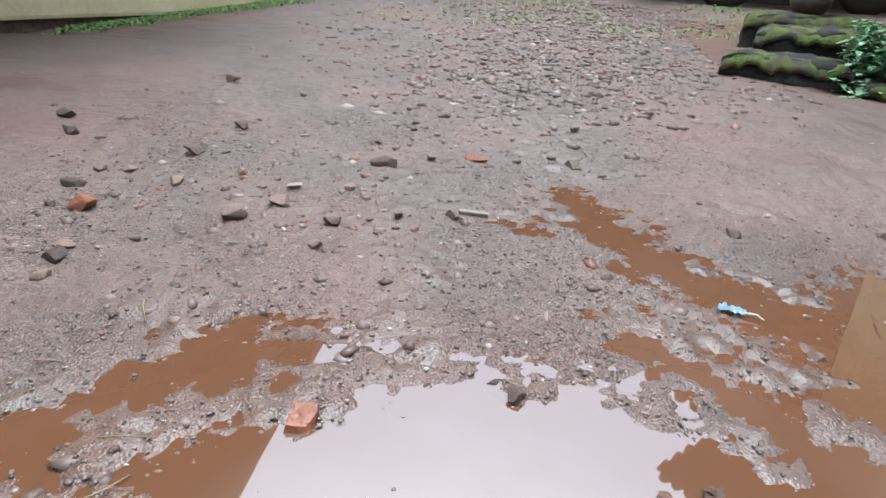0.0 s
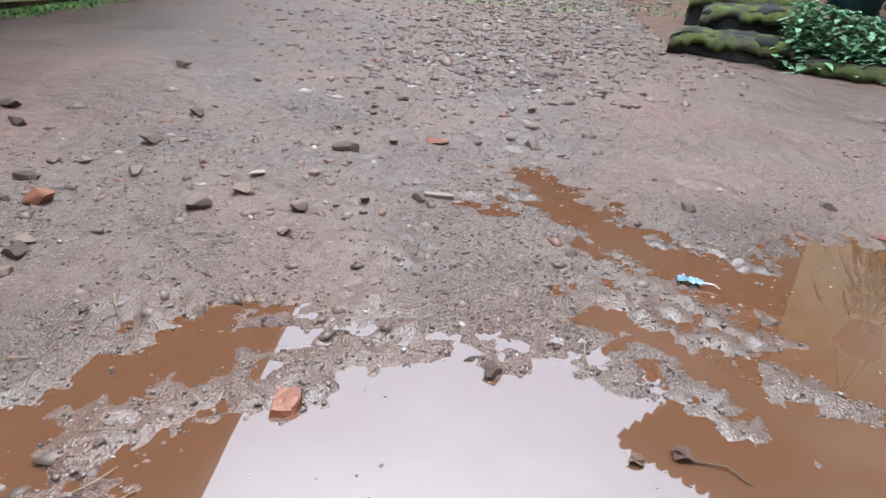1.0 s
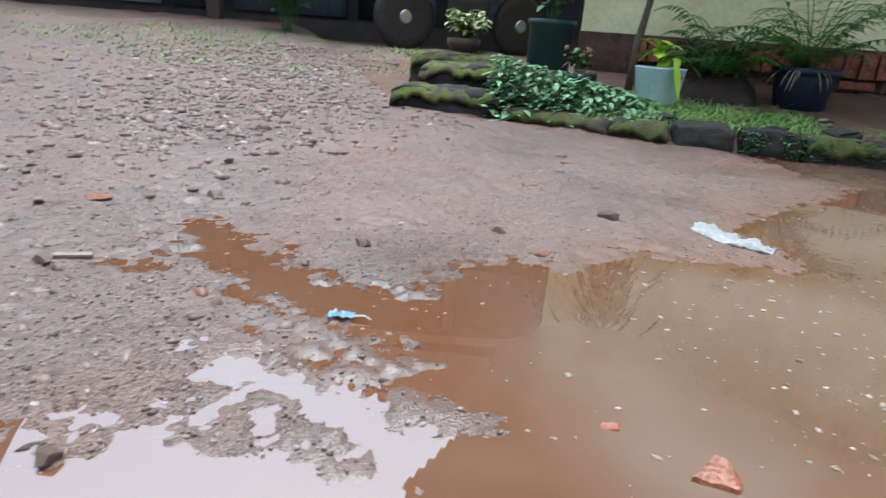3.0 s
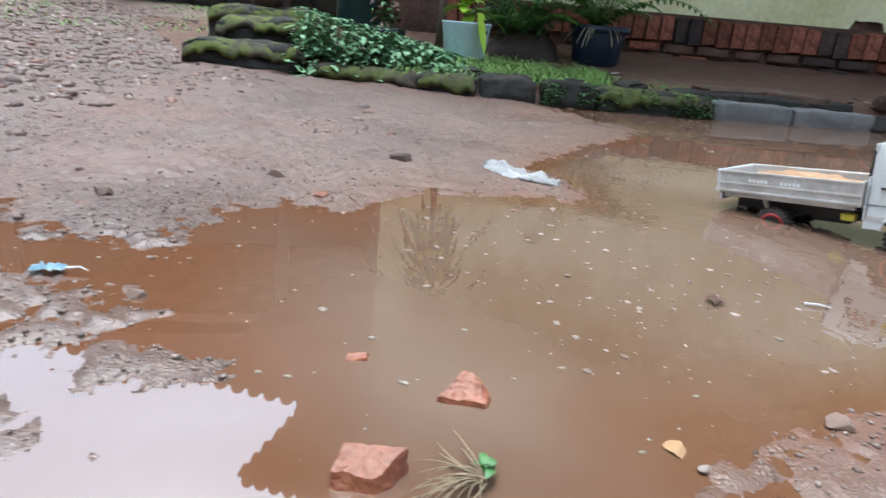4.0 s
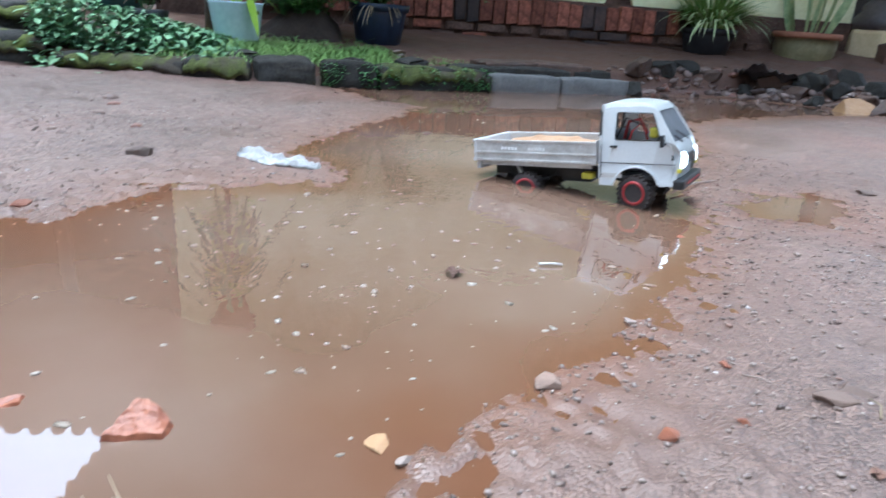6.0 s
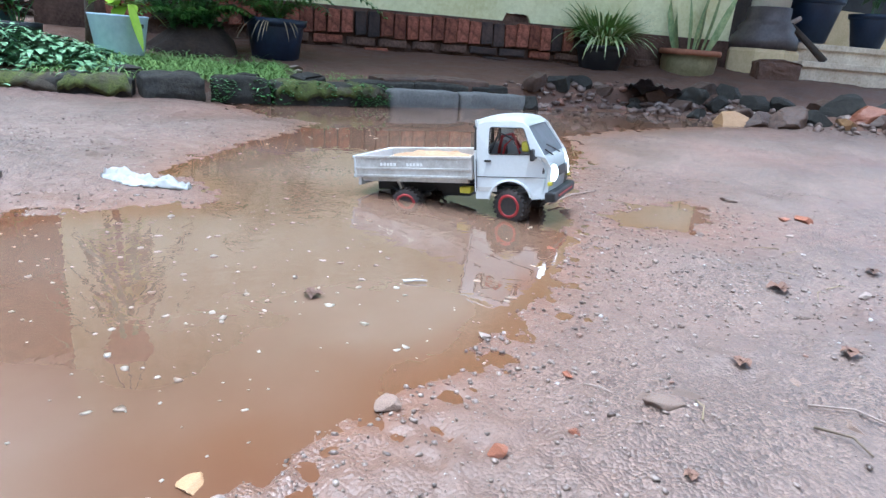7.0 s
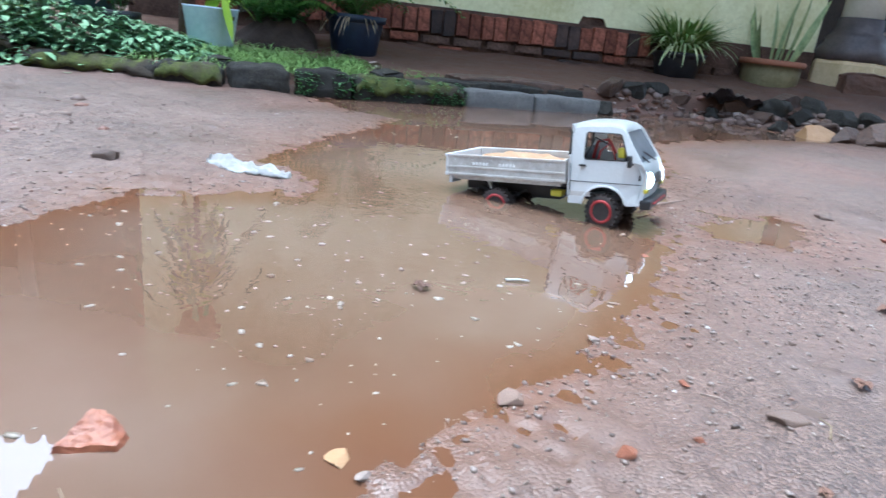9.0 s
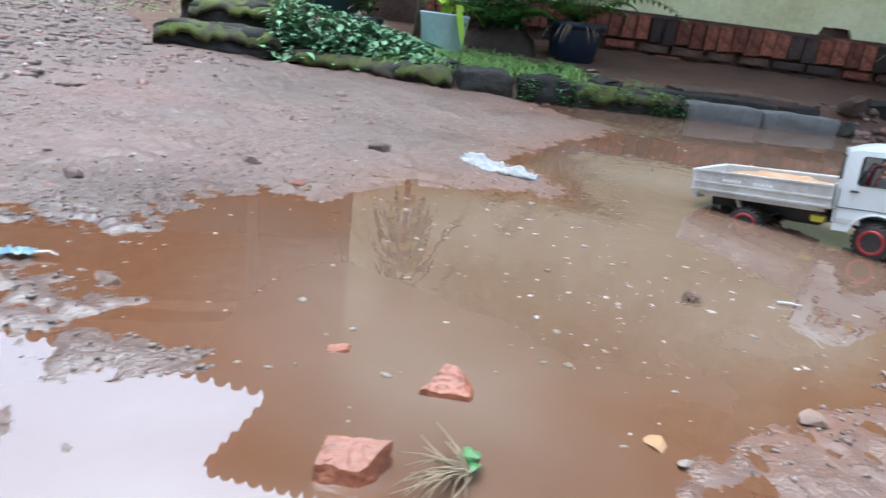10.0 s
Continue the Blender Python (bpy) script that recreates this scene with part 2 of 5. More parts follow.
chop.inputs["Scale"].default_value, chop.inputs["Detail"].default_value, chop.inputs["Distortion"].default_value = 22.0, 2, 1.2
l.new(co.outputs["Object"], chop.inputs["Vector"])
l.new(chop.outputs["Fac"], lap.inputs[0])
l.new(stir.outputs["Fac"], lap.inputs[1])
l.new(wave.outputs["Fac"], lap.inputs[2])
l.new(lap.outputs[0], bp.inputs["Height"])
l.new(bp.outputs[0], b.inputs["Normal"])

SCREEN = material("greyish_windscreen", (0.22, 0.235, 0.26), (0.34, 0.355, 0.385), 0.12, 8, 60, 0.03, depth=0.001)
LAMP = bpy.data.materials.new("lit_headlight")
LAMP.use_nodes = True
b = LAMP.node_tree.nodes["Principled BSDF"]
b.inputs["Base Color"].default_value = (0.8, 0.85, 0.9, 1)
b.inputs["Emission Color"].default_value, b.inputs["Emission Strength"].default_value = (0.85, 0.95, 1.0, 1), 1.3


# ---- building blocks ----
def mesh_of(bm, mat, smooth=False):
    me = bpy.data.meshes.new("mesh")
    bmesh.ops.recalc_face_normals(bm, faces=bm.faces)
    bm.to_mesh(me)
    bm.free()
    me.materials.append(mat)
    if smooth:
        me.polygons.foreach_set("use_smooth", [True] * len(me.polygons))
    return me


def part(name, bm, mat, parent=None, label="", smooth=False, at=None):
    ob = new(name, mesh_of(bm, mat, smooth))
    if parent is not None:
        ob.parent = parent
    if at is not None:
        ob.matrix_basis = at
    if label:
        ob["label"] = label
    return ob


def thing(name, m, label, category, group="", kind=""):
    ob = new(name)
    ob.empty_display_size = 0.05
    ob.matrix_basis = m
    return tagged(ob, label, category, group, kind)


def add_box(bm, x0, x1, y0, y1, z0, z1, bevel=0.0, m=None):
    c = Matrix.Translation(((x0 + x1) / 2, (y0 + y1) / 2, (z0 + z1) / 2)) @ Matrix.Diagonal((x1 - x0, y1 - y0, z1 - z0, 1))
    r = bmesh.ops.create_cube(bm, size=1, matrix=(m @ c) if m else c)
    if bevel:
        es = list({e for v in r["verts"] for e in v.link_edges})
        bmesh.ops.bevel(bm, geom=es, offset=bevel, segments=2, affect="EDGES", profile=0.6)
    return bm


def box(x0, x1, y0, y1, z0, z1, bevel=0.0):
    return add_box(bmesh.new(), x0, x1, y0, y1, z0, z1, bevel)


def add_tube(bm, pts, radius, sides=8, taper=1.0):
    """A round bar along points."""
    pts = [Vector(p) for p in pts]
    rings = []
    for i, p in enumerate(pts):
        d = (pts[min(i + 1, len(pts) - 1)] - pts[max(i - 1, 0)]).normalized()
        q = d.to_track_quat("Z", "Y")
        r = radius * (1 + (taper - 1) * i / max(1, len(pts) - 1))
        rings.append([bm.verts.new(p + q @ Vector((r * math.cos(a), r * math.sin(a), 0)))
                      for a in [2 * math.pi * k / sides for k in range(sides)]])
    for a, b in zip(rings, rings[1:]):
        for k in range(sides):
            bm.faces.new((a[k], a[(k + 1) % sides], b[(k + 1) % sides], b[k]))
    bm.faces.new(rings[0][::-1])
    bm.faces.new(rings[-1])
    return bm


def tube(pts, radius, sides=8, taper=1.0):
    return add_tube(bmesh.new(), pts, radius, sides, taper)


def lathe(profile, sides=28, wob=0.0):
    """A turned shape from (radius, height) pairs."""
    bm = bmesh.new()
    rings = []
    for r, z in profile:
        rings.append([bm.verts.new(((r * (1 + wob * math.sin(3 * a + 9 * z))) * math.cos(a), r * math.sin(a), z))
                      for a in [2 * math.pi * k / sides for k in range(sides)]])
    for a, b in zip(rings, rings[1:]):
        for k in range(sides):
            bm.faces.new((a[k], a[(k + 1) % sides], b[(k + 1) % sides], b[k]))
    bm.faces.new(rings[0][::-1])
    bm.faces.new(rings[-1])
    return bm


def rock(seed, rough=0.35, flat=0.75):
    """A broken stone of about unit size, with split faces and worn edges."""
    rng = random.Random(seed)
    bm = bmesh.new()
    bmesh.ops.create_icosphere(bm, subdivisions=4, radius=0.62)
    off = Vector((rng.random() * 50, rng.random() * 50, rng.random() * 50))
    cuts = [(Vector((rng.uniform(-1, 1), rng.uniform(-1, 1), rng.uniform(-0.6, 1))).normalized(), rng.uniform(0.24, 0.44)) for _ in range(11)]
    cuts += [(Vector((0, 0, 1)), 0.38), (Vector((0, 0, -1)), 0.38)]
    for v in bm.verts:
        v.co *= 1 + 0.5 * rough * noise.noise(v.co * 1.6 + off)
        for nrm, d in cuts:
            over = v.co.dot(nrm) - d
            if over > 0:
                v.co -= nrm * over * 0.97
        v.co += 0.022 * noise.noise_vector(v.co * 6 + off) + 0.008 * noise.noise_vector(v.co * 17 + off)
        v.co.z *= flat
    return bm


def leaf(bm, p, d, length, width, droop=0.3, seg=3, fold=0.15, up=Vector((0, 0, 1))):
    """A tapering, folded, drooping blade from p along d."""
    d = Vector(d).normalized()
    side = d.cross(up)
    if side.length < 1e-3:
        side = Vector((1, 0, 0))
    side.normalize()
    p = Vector(p)
    last = None
    for i in range(seg + 1):
        u = i / seg
        c = p + d * (length * u) - up * (droop * length * u * u)
        w = width * (math.sin(math.pi * min(1, 0.12 + 0.88 * u)) ** 0.8 if u < 1 else 0.0) * 0.5 + 0.0004
        rise = up * (fold * w)
        row = [bm.verts.new(c - side * w + rise), bm.verts.new(c), bm.verts.new(c + side * w + rise)]
        if last:
            bm.faces.new((last[0], last[1], row[1], row[0]))
            bm.faces.new((last[1], last[2], row[2], row[1]))
        last = row


# ---- lie of the land ----
TX, TY = 0.74, -0.67           # along the house wall
MX, MY = 0.67, 0.74            # from the yard towards the house
KX, KY = 0.426, 0.905          # from the yard towards the kerb
# water's edges, pool by pool
POOL_NEAR = [(-.02, .42), (.022, .494), (.038, .521), (.059, .541), (.087, .563), (.156, .582), (.172, .609), (.18, .646), (.221, .676), (.231, .701), (.30, .698),
             (.324, .668), (.395, .687), (.44, .677), (.458, .65), (.506, .633), (.527, .61), (.553, .593), (.66, .585), (.76, .5), (.9, .30), (.7, .1), (.3, .05), (.05, .3)]
POOL_SLIVER = [(0.482, 0.842), (0.515, 0.792), (0.544, 0.778), (0.575, 0.729), (0.601, 0.686), (0.632, 0.653), (0.667, 0.653), (0.692, 0.645), (0.78, 0.6), (0.8, 0.5), (0.6, 0.53), (0.566, 0.618), (0.567, 0.65), (0.526, 0.694), (0.489, 0.737), (0.434, 0.762), (0.439, 0.831)]
POOL_BIG = [(.717, .637), (.695, .682), (.683, .721), (.676, .777), (.664, .814), (.642, .854), (.628, .905), (.551, .937), (.498, 1.005), (.468, 1.099), (.40, 1.155),
            (.337, 1.155), (.418, 1.185), (.385, 1.261), (.365, 1.363), (.415, 1.34), (.5, 1.235), (.545, 1.13), (.598, 1.035), (.65, 1.028), (.696, .97), (.713, .925),
            (.767, .999), (.86, 1.10), (.923, 1.081), (1.0, 1.024), (1.076, 1.07), (1.19, 1.09), (1.3, 1.05), (1.45, .965), (1.5, 1.02), (1.54, 1.22), (1.8, 1.385),
            (2.08, 1.475), (2.35, 1.6), (2.3, 1.82), (2.4, 2.12), (3.02, 1.86), (3.75, 1.52)]
POOL_BIG += [(4.3, 1.18), (4.42, .8), (4.4, .55), (4.0, .74), (3.45, .9), (2.98, .98), (2.67, .80), (2.37, .69), (2.1, .6), (1.86, .5), (1.73, .43), (1.6, .385),
             (1.44, .36), (1.325, .35), (1.22, .345), (1.15, .35), (1.03, .36), (.9, .30), (.75, .35), (.7, .55)]
POOL_SMALL = [(1.9, .4), (1.936, .44), (2.086, .437), (2.197, .36), (2.12, .29), (1.974, .295)]
POOL_LEFT = [(.107, .717), (.07, .73), (.033, .725), (-.004, .702), (-.041, .67), (-.069, .641), (-.092, .6), (-.113, .581), (-.16, .54), (-.4, .42), (-.4, .3), (-.15, .40),
             (-.084, .49), (-.073, .517), (-.055, .555), (-.055, .583), (-.024, .608), (.014, .627), (.048, .645), (.074, .674), (.111, .70)]
POOLS = (POOL_NEAR, POOL_SLIVER, POOL_BIG, POOL_SMALL, POOL_LEFT)


TABLES = {k: np.random.RandomState(k).rand(256, 256) for k in range(120)}


def lattice(x, y, seed):
    """Smooth value noise on arrays."""
    tab = TABLES[seed]
    xi, yi = np.floor(x).astype(int), np.floor(y).astype(int)
    u, v = x - xi, y - yi
    u, v = u * u * (3 - 2 * u), v * v * (3 - 2 * v)
    g = lambda a, c: tab[(xi + a) % 256, (yi + c) % 256]
    return (g(0, 0) * (1 - u) + g(1, 0) * u) * (1 - v) + (g(0, 1) * (1 - u) + g(1, 1) * u) * v - 0.5


def fbm(x, y, freq, octaves, seed):
    s, a = 0.0, 1.0
    for k in range(octaves):
        s = s + a * lattice(x * freq * 2.03 ** k + 7.3 * k, y * freq * 2.03 ** k - 3.1 * k, seed + k)
        a *= 0.55
    return s


def shore(x, y):
    """Signed distance to the water's edge: minus inside the puddles."""
    x, y = np.asarray(x, float), np.asarray(y, float)
    best = np.full(x.shape, 9.0)
    for pool in POOLS:
        d, inside = np.full(x.shape, 9.0), np.zeros(x.shape, bool)
        for (ax, ay), (bx, by) in zip(pool, pool[1:] + pool[:1]):
            ex, ey = bx - ax, by - ay
            t = np.clip(((x - ax) * ex + (y - ay) * ey) / (ex * ex + ey * ey), 0, 1)
            d = np.minimum(d, np.hypot(x - ax - t * ex, y - ay - t * ey))
            cross = (ay > y) != (by > y)
            inside ^= cross & (x < (bx - ax) * (y - ay) / (by - ay + 1e-12) + ax)
        best = np.minimum(best, np.where(inside, -d, d))
    return best


def ragged(x, y):
    """The shore with the small bays and spits that the mud gives it."""
    gentle = 1 - 0.6 * smooth(0.95, 1.2, x) * smooth(0.7, 0.5, y)
    return shore(x + gentle * (0.020 * fbm(x, y, 14, 3, 11) + 0.010 * fbm(x, y, 55, 2, 51)), y + gentle * (0.020 * fbm(x, y, 13, 3, 31) + 0.010 * fbm(x, y, 52, 2, 61)))


def smooth(a, b, v):
    t = np.clip((v - a) / (b - a), 0, 1)
    return t * t * (3 - 2 * t)


def rise(x, y):
    """The bank behind the kerb and the slope at the back of the yard."""
    line = np.interp(x, [1.2, 1.6, 1.85, 2.1, 4.5], [3.36, 3.36, 3.10, 3.02, 3.02])
    k = x * KX + y * KY
    bank = np.maximum(smooth(0, 0.10, k - line) * smooth(1.15, 1.35, x), smooth(4.45, 4.75, x))
    z = bank * (0.055 + 0.092 * np.clip(x * MX + y * MY - 3.4, 0, 1.6) + 0.06 * smooth(5.2, 6.0, x) + 0.05 * np.exp(-((x - 2.3) / 0.3) ** 2 - ((y - 2.85) / 0.3) ** 2))
    z = z + (1 - bank) * 0.085 * np.clip(y - 2.9, 0, 4) * smooth(2.3, 0.9, x)
    return z


def land(x, y, rough=1.0):
    """Height of the ground."""
    x, y = np.asarray(x, float), np.asarray(y, float)
    d = ragged(x, y)
    z = np.where(d < 0, np.maximum(d * 0.15, -0.022), 0.020 * (1 - np.exp(-d / 0.30)))
    wild = smooth(-0.10, 0.03, d)
    z = z + rough * wild * (0.012 * fbm(x, y, 7, 2, 3) * smooth(0.02, 0.2, d) + (0.006 + 0.005 * np.exp(-(d / 0.09) ** 2) * smooth(1.2, 0.9, x)) * fbm(x, y, 34, 3, 5) + 0.0050 * fbm(x, y, 80, 2, 15) * (0.45 + 0.55 * smooth(1.4, 1.0, x)))
    z = np.where(d > 0.07, np.maximum(z, 0.0025), z)
    return z + rise(x, y)


def ground_z(x, y):
    return float(land(np.array([x]), np.array([y]))[0])


def axis(lo, hi, step, far, near=0.0):
    """Close steps from lo to hi, growing ones out to the horizon."""
    mid = list(np.arange(lo, hi, step))
    up, s = [hi], step
    while up[-1] < far:
        s = min(s * 1.06, 0.022) if up[-1] < near else s * 1.12
        up.append(up[-1] + s)
    down, s = [], step
    p = lo
    while p > -far:
        s *= 1.12
        p -= s
        down.append(p)
    return np.array(down[::-1] + mid + up)


def sheet(name, xs, ys, height, mat):
    gx, gy = np.meshgrid(xs, ys)
    gz = height(gx, gy)
    nx, ny = len(xs), len(ys)
    me = bpy.data.meshes.new(name)
    me.vertices.add(nx * ny)
    me.vertices.foreach_set("co", np.stack([gx, gy, gz], -1).ravel())
    i = np.arange(nx * ny).reshape(ny, nx)
    q = np.stack([i[:-1, :-1], i[:-1, 1:], i[1:, 1:], i[1:, :-1]], -1).reshape(-1, 4)
    me.loops.add(q.size)
    me.polygons.add(len(q))
    me.loops.foreach_set("vertex_index", q.ravel())
    me.polygons.foreach_set("loop_start", np.arange(0, q.size, 4))
    me.polygons.foreach_set("use_smooth", np.ones(len(q), bool))
    me.update(calc_edges=True)
    me.materials.append(mat)
    return new(name, me)


ground = sheet("ground", axis(-0.6, 2.4, 0.006, 70, 5.2), axis(-0.15, 2.0, 0.006, 70, 3.7), land, MUD)
ground.data.materials.append(BANK)
mid = np.empty(len(ground.data.polygons) * 3)
ground.data.polygons.foreach_get("center", mid)
mid = mid.reshape(-1, 3)
ground.data.polygons.foreach_set("material_index", ((rise(mid[:, 0], mid[:, 1]) > 0.02) & (mid[:, 0] > 1.2) & (mid[:, 1] < 4.6)).astype(np.int32))
place = np.empty(len(ground.data.vertices) * 3)
ground.data.vertices.foreach_get("co", place)
place = place.reshape(-1, 3)
edge = ragged(place[:, 0], place[:, 1])
damp = (1 - 0.65 * smooth(0.95, 1.25, place[:, 0])) * np.exp(-np.maximum(edge, 0) / (0.07 + 0.05 * smooth(1.0, 1.4, place[:, 0]) + 0.16 * smooth(1.0, 0.7, place[:, 0]) * smooth(-0.2, 0.1, place[:, 0]))) * np.clip(0.9 + 0.8 * fbm(place[:, 0], place[:, 1], 9, 3, 71), 0, 1)
ground.data.attributes.new("damp", "FLOAT", "POINT").data.foreach_set("value", np.clip(damp, 0, 1))
silted = np.exp(-np.maximum(edge, 0) / 0.085) * np.clip(0.25 + smooth(0.9, 1.2, place[:, 0]) + 0.6 * fbm(place[:, 0], place[:, 1], 5, 3, 81), 0, 1)
ground.data.attributes.new("silt", "FLOAT", "POINT").data.foreach_set("value", np.clip(silted, 0, 1))
tagged(ground, "wet reddish-brown mud yard with ruts and grit", "ground", kind="structure")
WX, WY = np.linspace(-0.9, 4.6, 280), np.linspace(-0.3, 2.25, 130)
water = sheet("water", WX, WY, lambda x, y: 0 * x, WATER)
gx, gy = np.meshgrid(WX, WY)
water.data.attributes.new("depth", "FLOAT", "POINT").data.foreach_set("value", np.clip(-shore(gx, gy) / (0.17 - 0.10 * smooth(0.8, 1.4, gx)) + 0.6 * fbm(gx, gy, 6, 3, 41), 0, 1).ravel())
near_truck = np.exp(-(((gx - 1.75) * 0.8) ** 2 + ((gy - 0.72) * 0.9) ** 2) / 0.16)
water.data.attributes.new("stir", "FLOAT", "POINT").data.foreach_set("value", (2.2 * near_truck).ravel())
tagged(water, "brown muddy rain puddles reflecting house and sky", "puddle", kind="structure")


# ---- the house ----
def wall_point(s, d=0.0, z=0.0):
    """A place s metres along the house wall from its left corner, d metres out in front of it, z up."""
    return Vector((2.68 + TX * s - MX * d, 4.15 + TY * s - MY * d, z))


HOUSE = Matrix.Translation((2.68, 4.15, 0)) @ Matrix.Rotation(math.atan2(TY, TX), 4, "Z")   # x along the wall, -y to the yard
wall = thing("house_wall", HOUSE, "pale green plastered house wall on an old brick plinth", "wall", kind="structure")
rng = random.Random(4)
PLINTH_L, PLINTH_R = 0.0, 4.6
bm = box(PLINTH_L, PLINTH_R, 0.0, 0.22, -0.3, 0.455)
part("plinth_core", bm, MORTAR, wall)
part("wall_core", box(0.01, PLINTH_R - 0.01, 0.06, 0.18, 0.456, 0.62), MORTAR, wall)
bm = bmesh.new()                                    # plaster with a ragged lower edge, standing back from the bricks
cols = 180
low = [0.452 + 0.016 * noise.noise((i * 0.11, 3, 0)) + 0.01 * noise.noise((i * 0.6, 8, 0)) - (0.05 if 118 < i < 122 else 0) + (0.05 if 110 < i < 118 else 0)
       for i in range(cols + 1)]
rows_ = []
for y in (0.035, 0.2):
    rows_.append([[bm.verts.new((i * PLINTH_R / cols, y, z)) for z in (low[i], 1.2, 2.9)] for i in range(cols + 1)])
for i in range(cols):
    for k in range(2):
        for f in rows_:
            bm.faces.new((f[i][k], f[i + 1][k], f[i + 1][k + 1], f[i][k + 1]))
    bm.faces.new((rows_[0][i][0], rows_[0][i + 1][0], rows_[1][i + 1][0], rows_[1][i][0]))
for i in (0, cols):
    for k in range(2):
        bm.faces.new((rows_[0][i][k], rows_[0][i][k + 1], rows_[1][i][k + 1], rows_[1][i][k]))
part("plaster", bm, PLASTER, wall)
side = tagged(part("wall_side", box(0.0, 0.2, 0.2, 4.0, -0.3, 2.9), PLASTER, None, at=HOUSE), "pale green side wall of the house", "wall", kind="structure")
tagged(part("wall_porch", box(4.6, 9.5, 1.6, 1.8, -0.3, 0.92), CREAM, None, at=HOUSE), "low cream wall behind the porch", "wall", kind="structure")
# the two walls below carry the porch's shade in their near-black colour
tagged(part("wall_porch_shade", box(4.6, 9.5, 1.64, 1.8, 0.921, 2.9), SHADE_WALL, None, at=HOUSE), "wall above the low cream wall, porch shade painted into its colour", "wall", kind="structure")
tagged(part("wall_return", box(4.4, 4.599, 0.222, 1.6, 0.0, 2.9), SHADE_WALL, None, at=HOUSE), "return wall beside the porch, shade painted into its colour", "wall", kind="structure")

# roof: sloping deck with rows of clay tiles at the eaves
EAVE = 2.44
roof = thing("roof", HOUSE, "clay tiled house roof with scalloped eaves", "roof", kind="structure")
bm = bmesh.new()
ridge = 3.9
pts = [(-0.38, -1.34, EAVE), (8.0, -1.34, EAVE), (8.0, 1.5, ridge), (2.4, 1.5, ridge), (0.34, 4.3, EAVE), (8.0, 4.3, EAVE)]
lo = [bm.verts.new((x, y, z)) for x, y, z in pts]
hi = [bm.verts.new((x, y, z + 0.03)) for x, y, z in pts]
for f in ((0, 1, 2, 3), (3, 2, 5, 4), (0, 3, 4)):
    bm.faces.new([lo[i] for i in f])
    bm.faces.new([hi[i] for i in f[::-1]])
for a, c in ((0, 1), (1, 2), (2, 5), (5, 4), (4, 0)):
    bm.faces.new((lo[a], lo[c], hi[c], hi[a]))
part("roof_deck", bm, TIMBER_AND_SHADE, roof)
bm = tube([(0, -0.05, 0.012), (0, 0.16, 0.115)], 0.036, 12)
tile_mesh = mesh_of(bm, TILE)
for i in range(97):
    t = new("roof_tile", tile_mesh)
    t.parent = roof
    t.matrix_basis = pose(-0.36 + i * 0.086, -1.34, EAVE + 0.012)
bm = tube([(0, -0.06, 0.0), (0, 0.18, 0.06)], 0.055, 12)
for v in bm.verts:
    v.co.z *= 0.6
verge_mesh = mesh_of(bm, TILE)
for i in range(44):
    t = new("verge_tile", verge_mesh)
    t.parent = roof
    t.matrix_basis = pose(-0.38 + 0.0166 * i, -1.30 + 0.13 * i, EAVE + 0.012, 0, 0, -84 + 7 * (i % 3))

# brick plinth: soldiers on top, two broken courses under them
s, soldier = 0.42, []
brick_mesh = [mesh_of(add_box(bmesh.new(), -0.036, 0.036, -0.05, 0.02, -0.075, 0.075, 0.006), m) for m in (BRICK, SOOT_BRICK)]
for me in brick_mesh:
    for v in me.vertices:
        v.co += 0.005 * noise.noise_vector(v.co * 31)
flat_mesh = [mesh_of(add_box(bmesh.new(), -0.095, 0.095, -0.045, 0.02, -0.026, 0.026, 0.009), m) for m in (BRICK, SOOT_BRICK, MORTAR)]
i = 0
while s < 3.3:
    dark = noise.noise((s * 2.3, 1.7, 0)) + 0.35 * rng.uniform(-1, 1) > 0.08
    o = new("brick", brick_mesh[1 if dark else 0])
    o.parent = wall
    o.matrix_basis = pose(s, 0.004 + rng.uniform(-0.012, 0.006), 0.365 + rng.uniform(-0.006, 0.006), 0, rng.uniform(-2.5, 2.5), 0) @ Matrix.Diagonal((rng.uniform(0.9, 1.08), 1, rng.uniform(0.93, 1.03), 1))
    s += 0.084
for row, z in enumerate((0.255, 0.195, 0.135)):
    s = 0.42 + 0.1 * (row % 2)
    while s < PLINTH_R - 0.1:
        if rng.random() < (0.85, 0.6, 0.45)[row]:
            o = new("brick", flat_mesh[rng.choice((0, 1, 1, 2, 2, 2))])
            o.parent = wall
            o.matrix_basis = pose(s, 0.016 + rng.uniform(-0.012, 0.004), z, rng.uniform(-2, 2), rng.uniform(-1.5, 1.5), 0) @ Matrix.Diagonal((rng.uniform(0.75, 1.0), 1, rng.uniform(0.85, 1.0), 1))
        s += 0.205

# dark panel added in place of the unlit gap beside the column
tagged(part("doorway_shade", box(4.62, 6.1, 1.5, 1.599, 0.3, 2.4), TIMBER_AND_SHADE, None, at=HOUSE), "dark panel standing in for the unlit doorway of the porch", "door", kind="structure")

# porch column, steps and floor
column = thing("porch_column", Matrix.Translation((6.18, 0.86, 0.245)), "round cream porch column with dark flared base", "column", kind="structure")
part("pedestal", lathe([(0.255, -0.3), (0.255, 0.15), (0.24, 0.174)], 8), CREAM, column)
part("base", lathe([(0.235, 0.175), (0.235, 0.235), (0.225, 0.26), (0.19, 0.30), (0.195, 0.325), (0.175, 0.35), (0.15, 0.375), (0.148, 0.46)], 28), COLUMN_DARK, column, "dark painted moulded column base", True)
part("shaft", lathe([(0.132, 0.461), (0.130, 1.0), (0.126, 2.3)], 28), SHAFT, column, "", True)
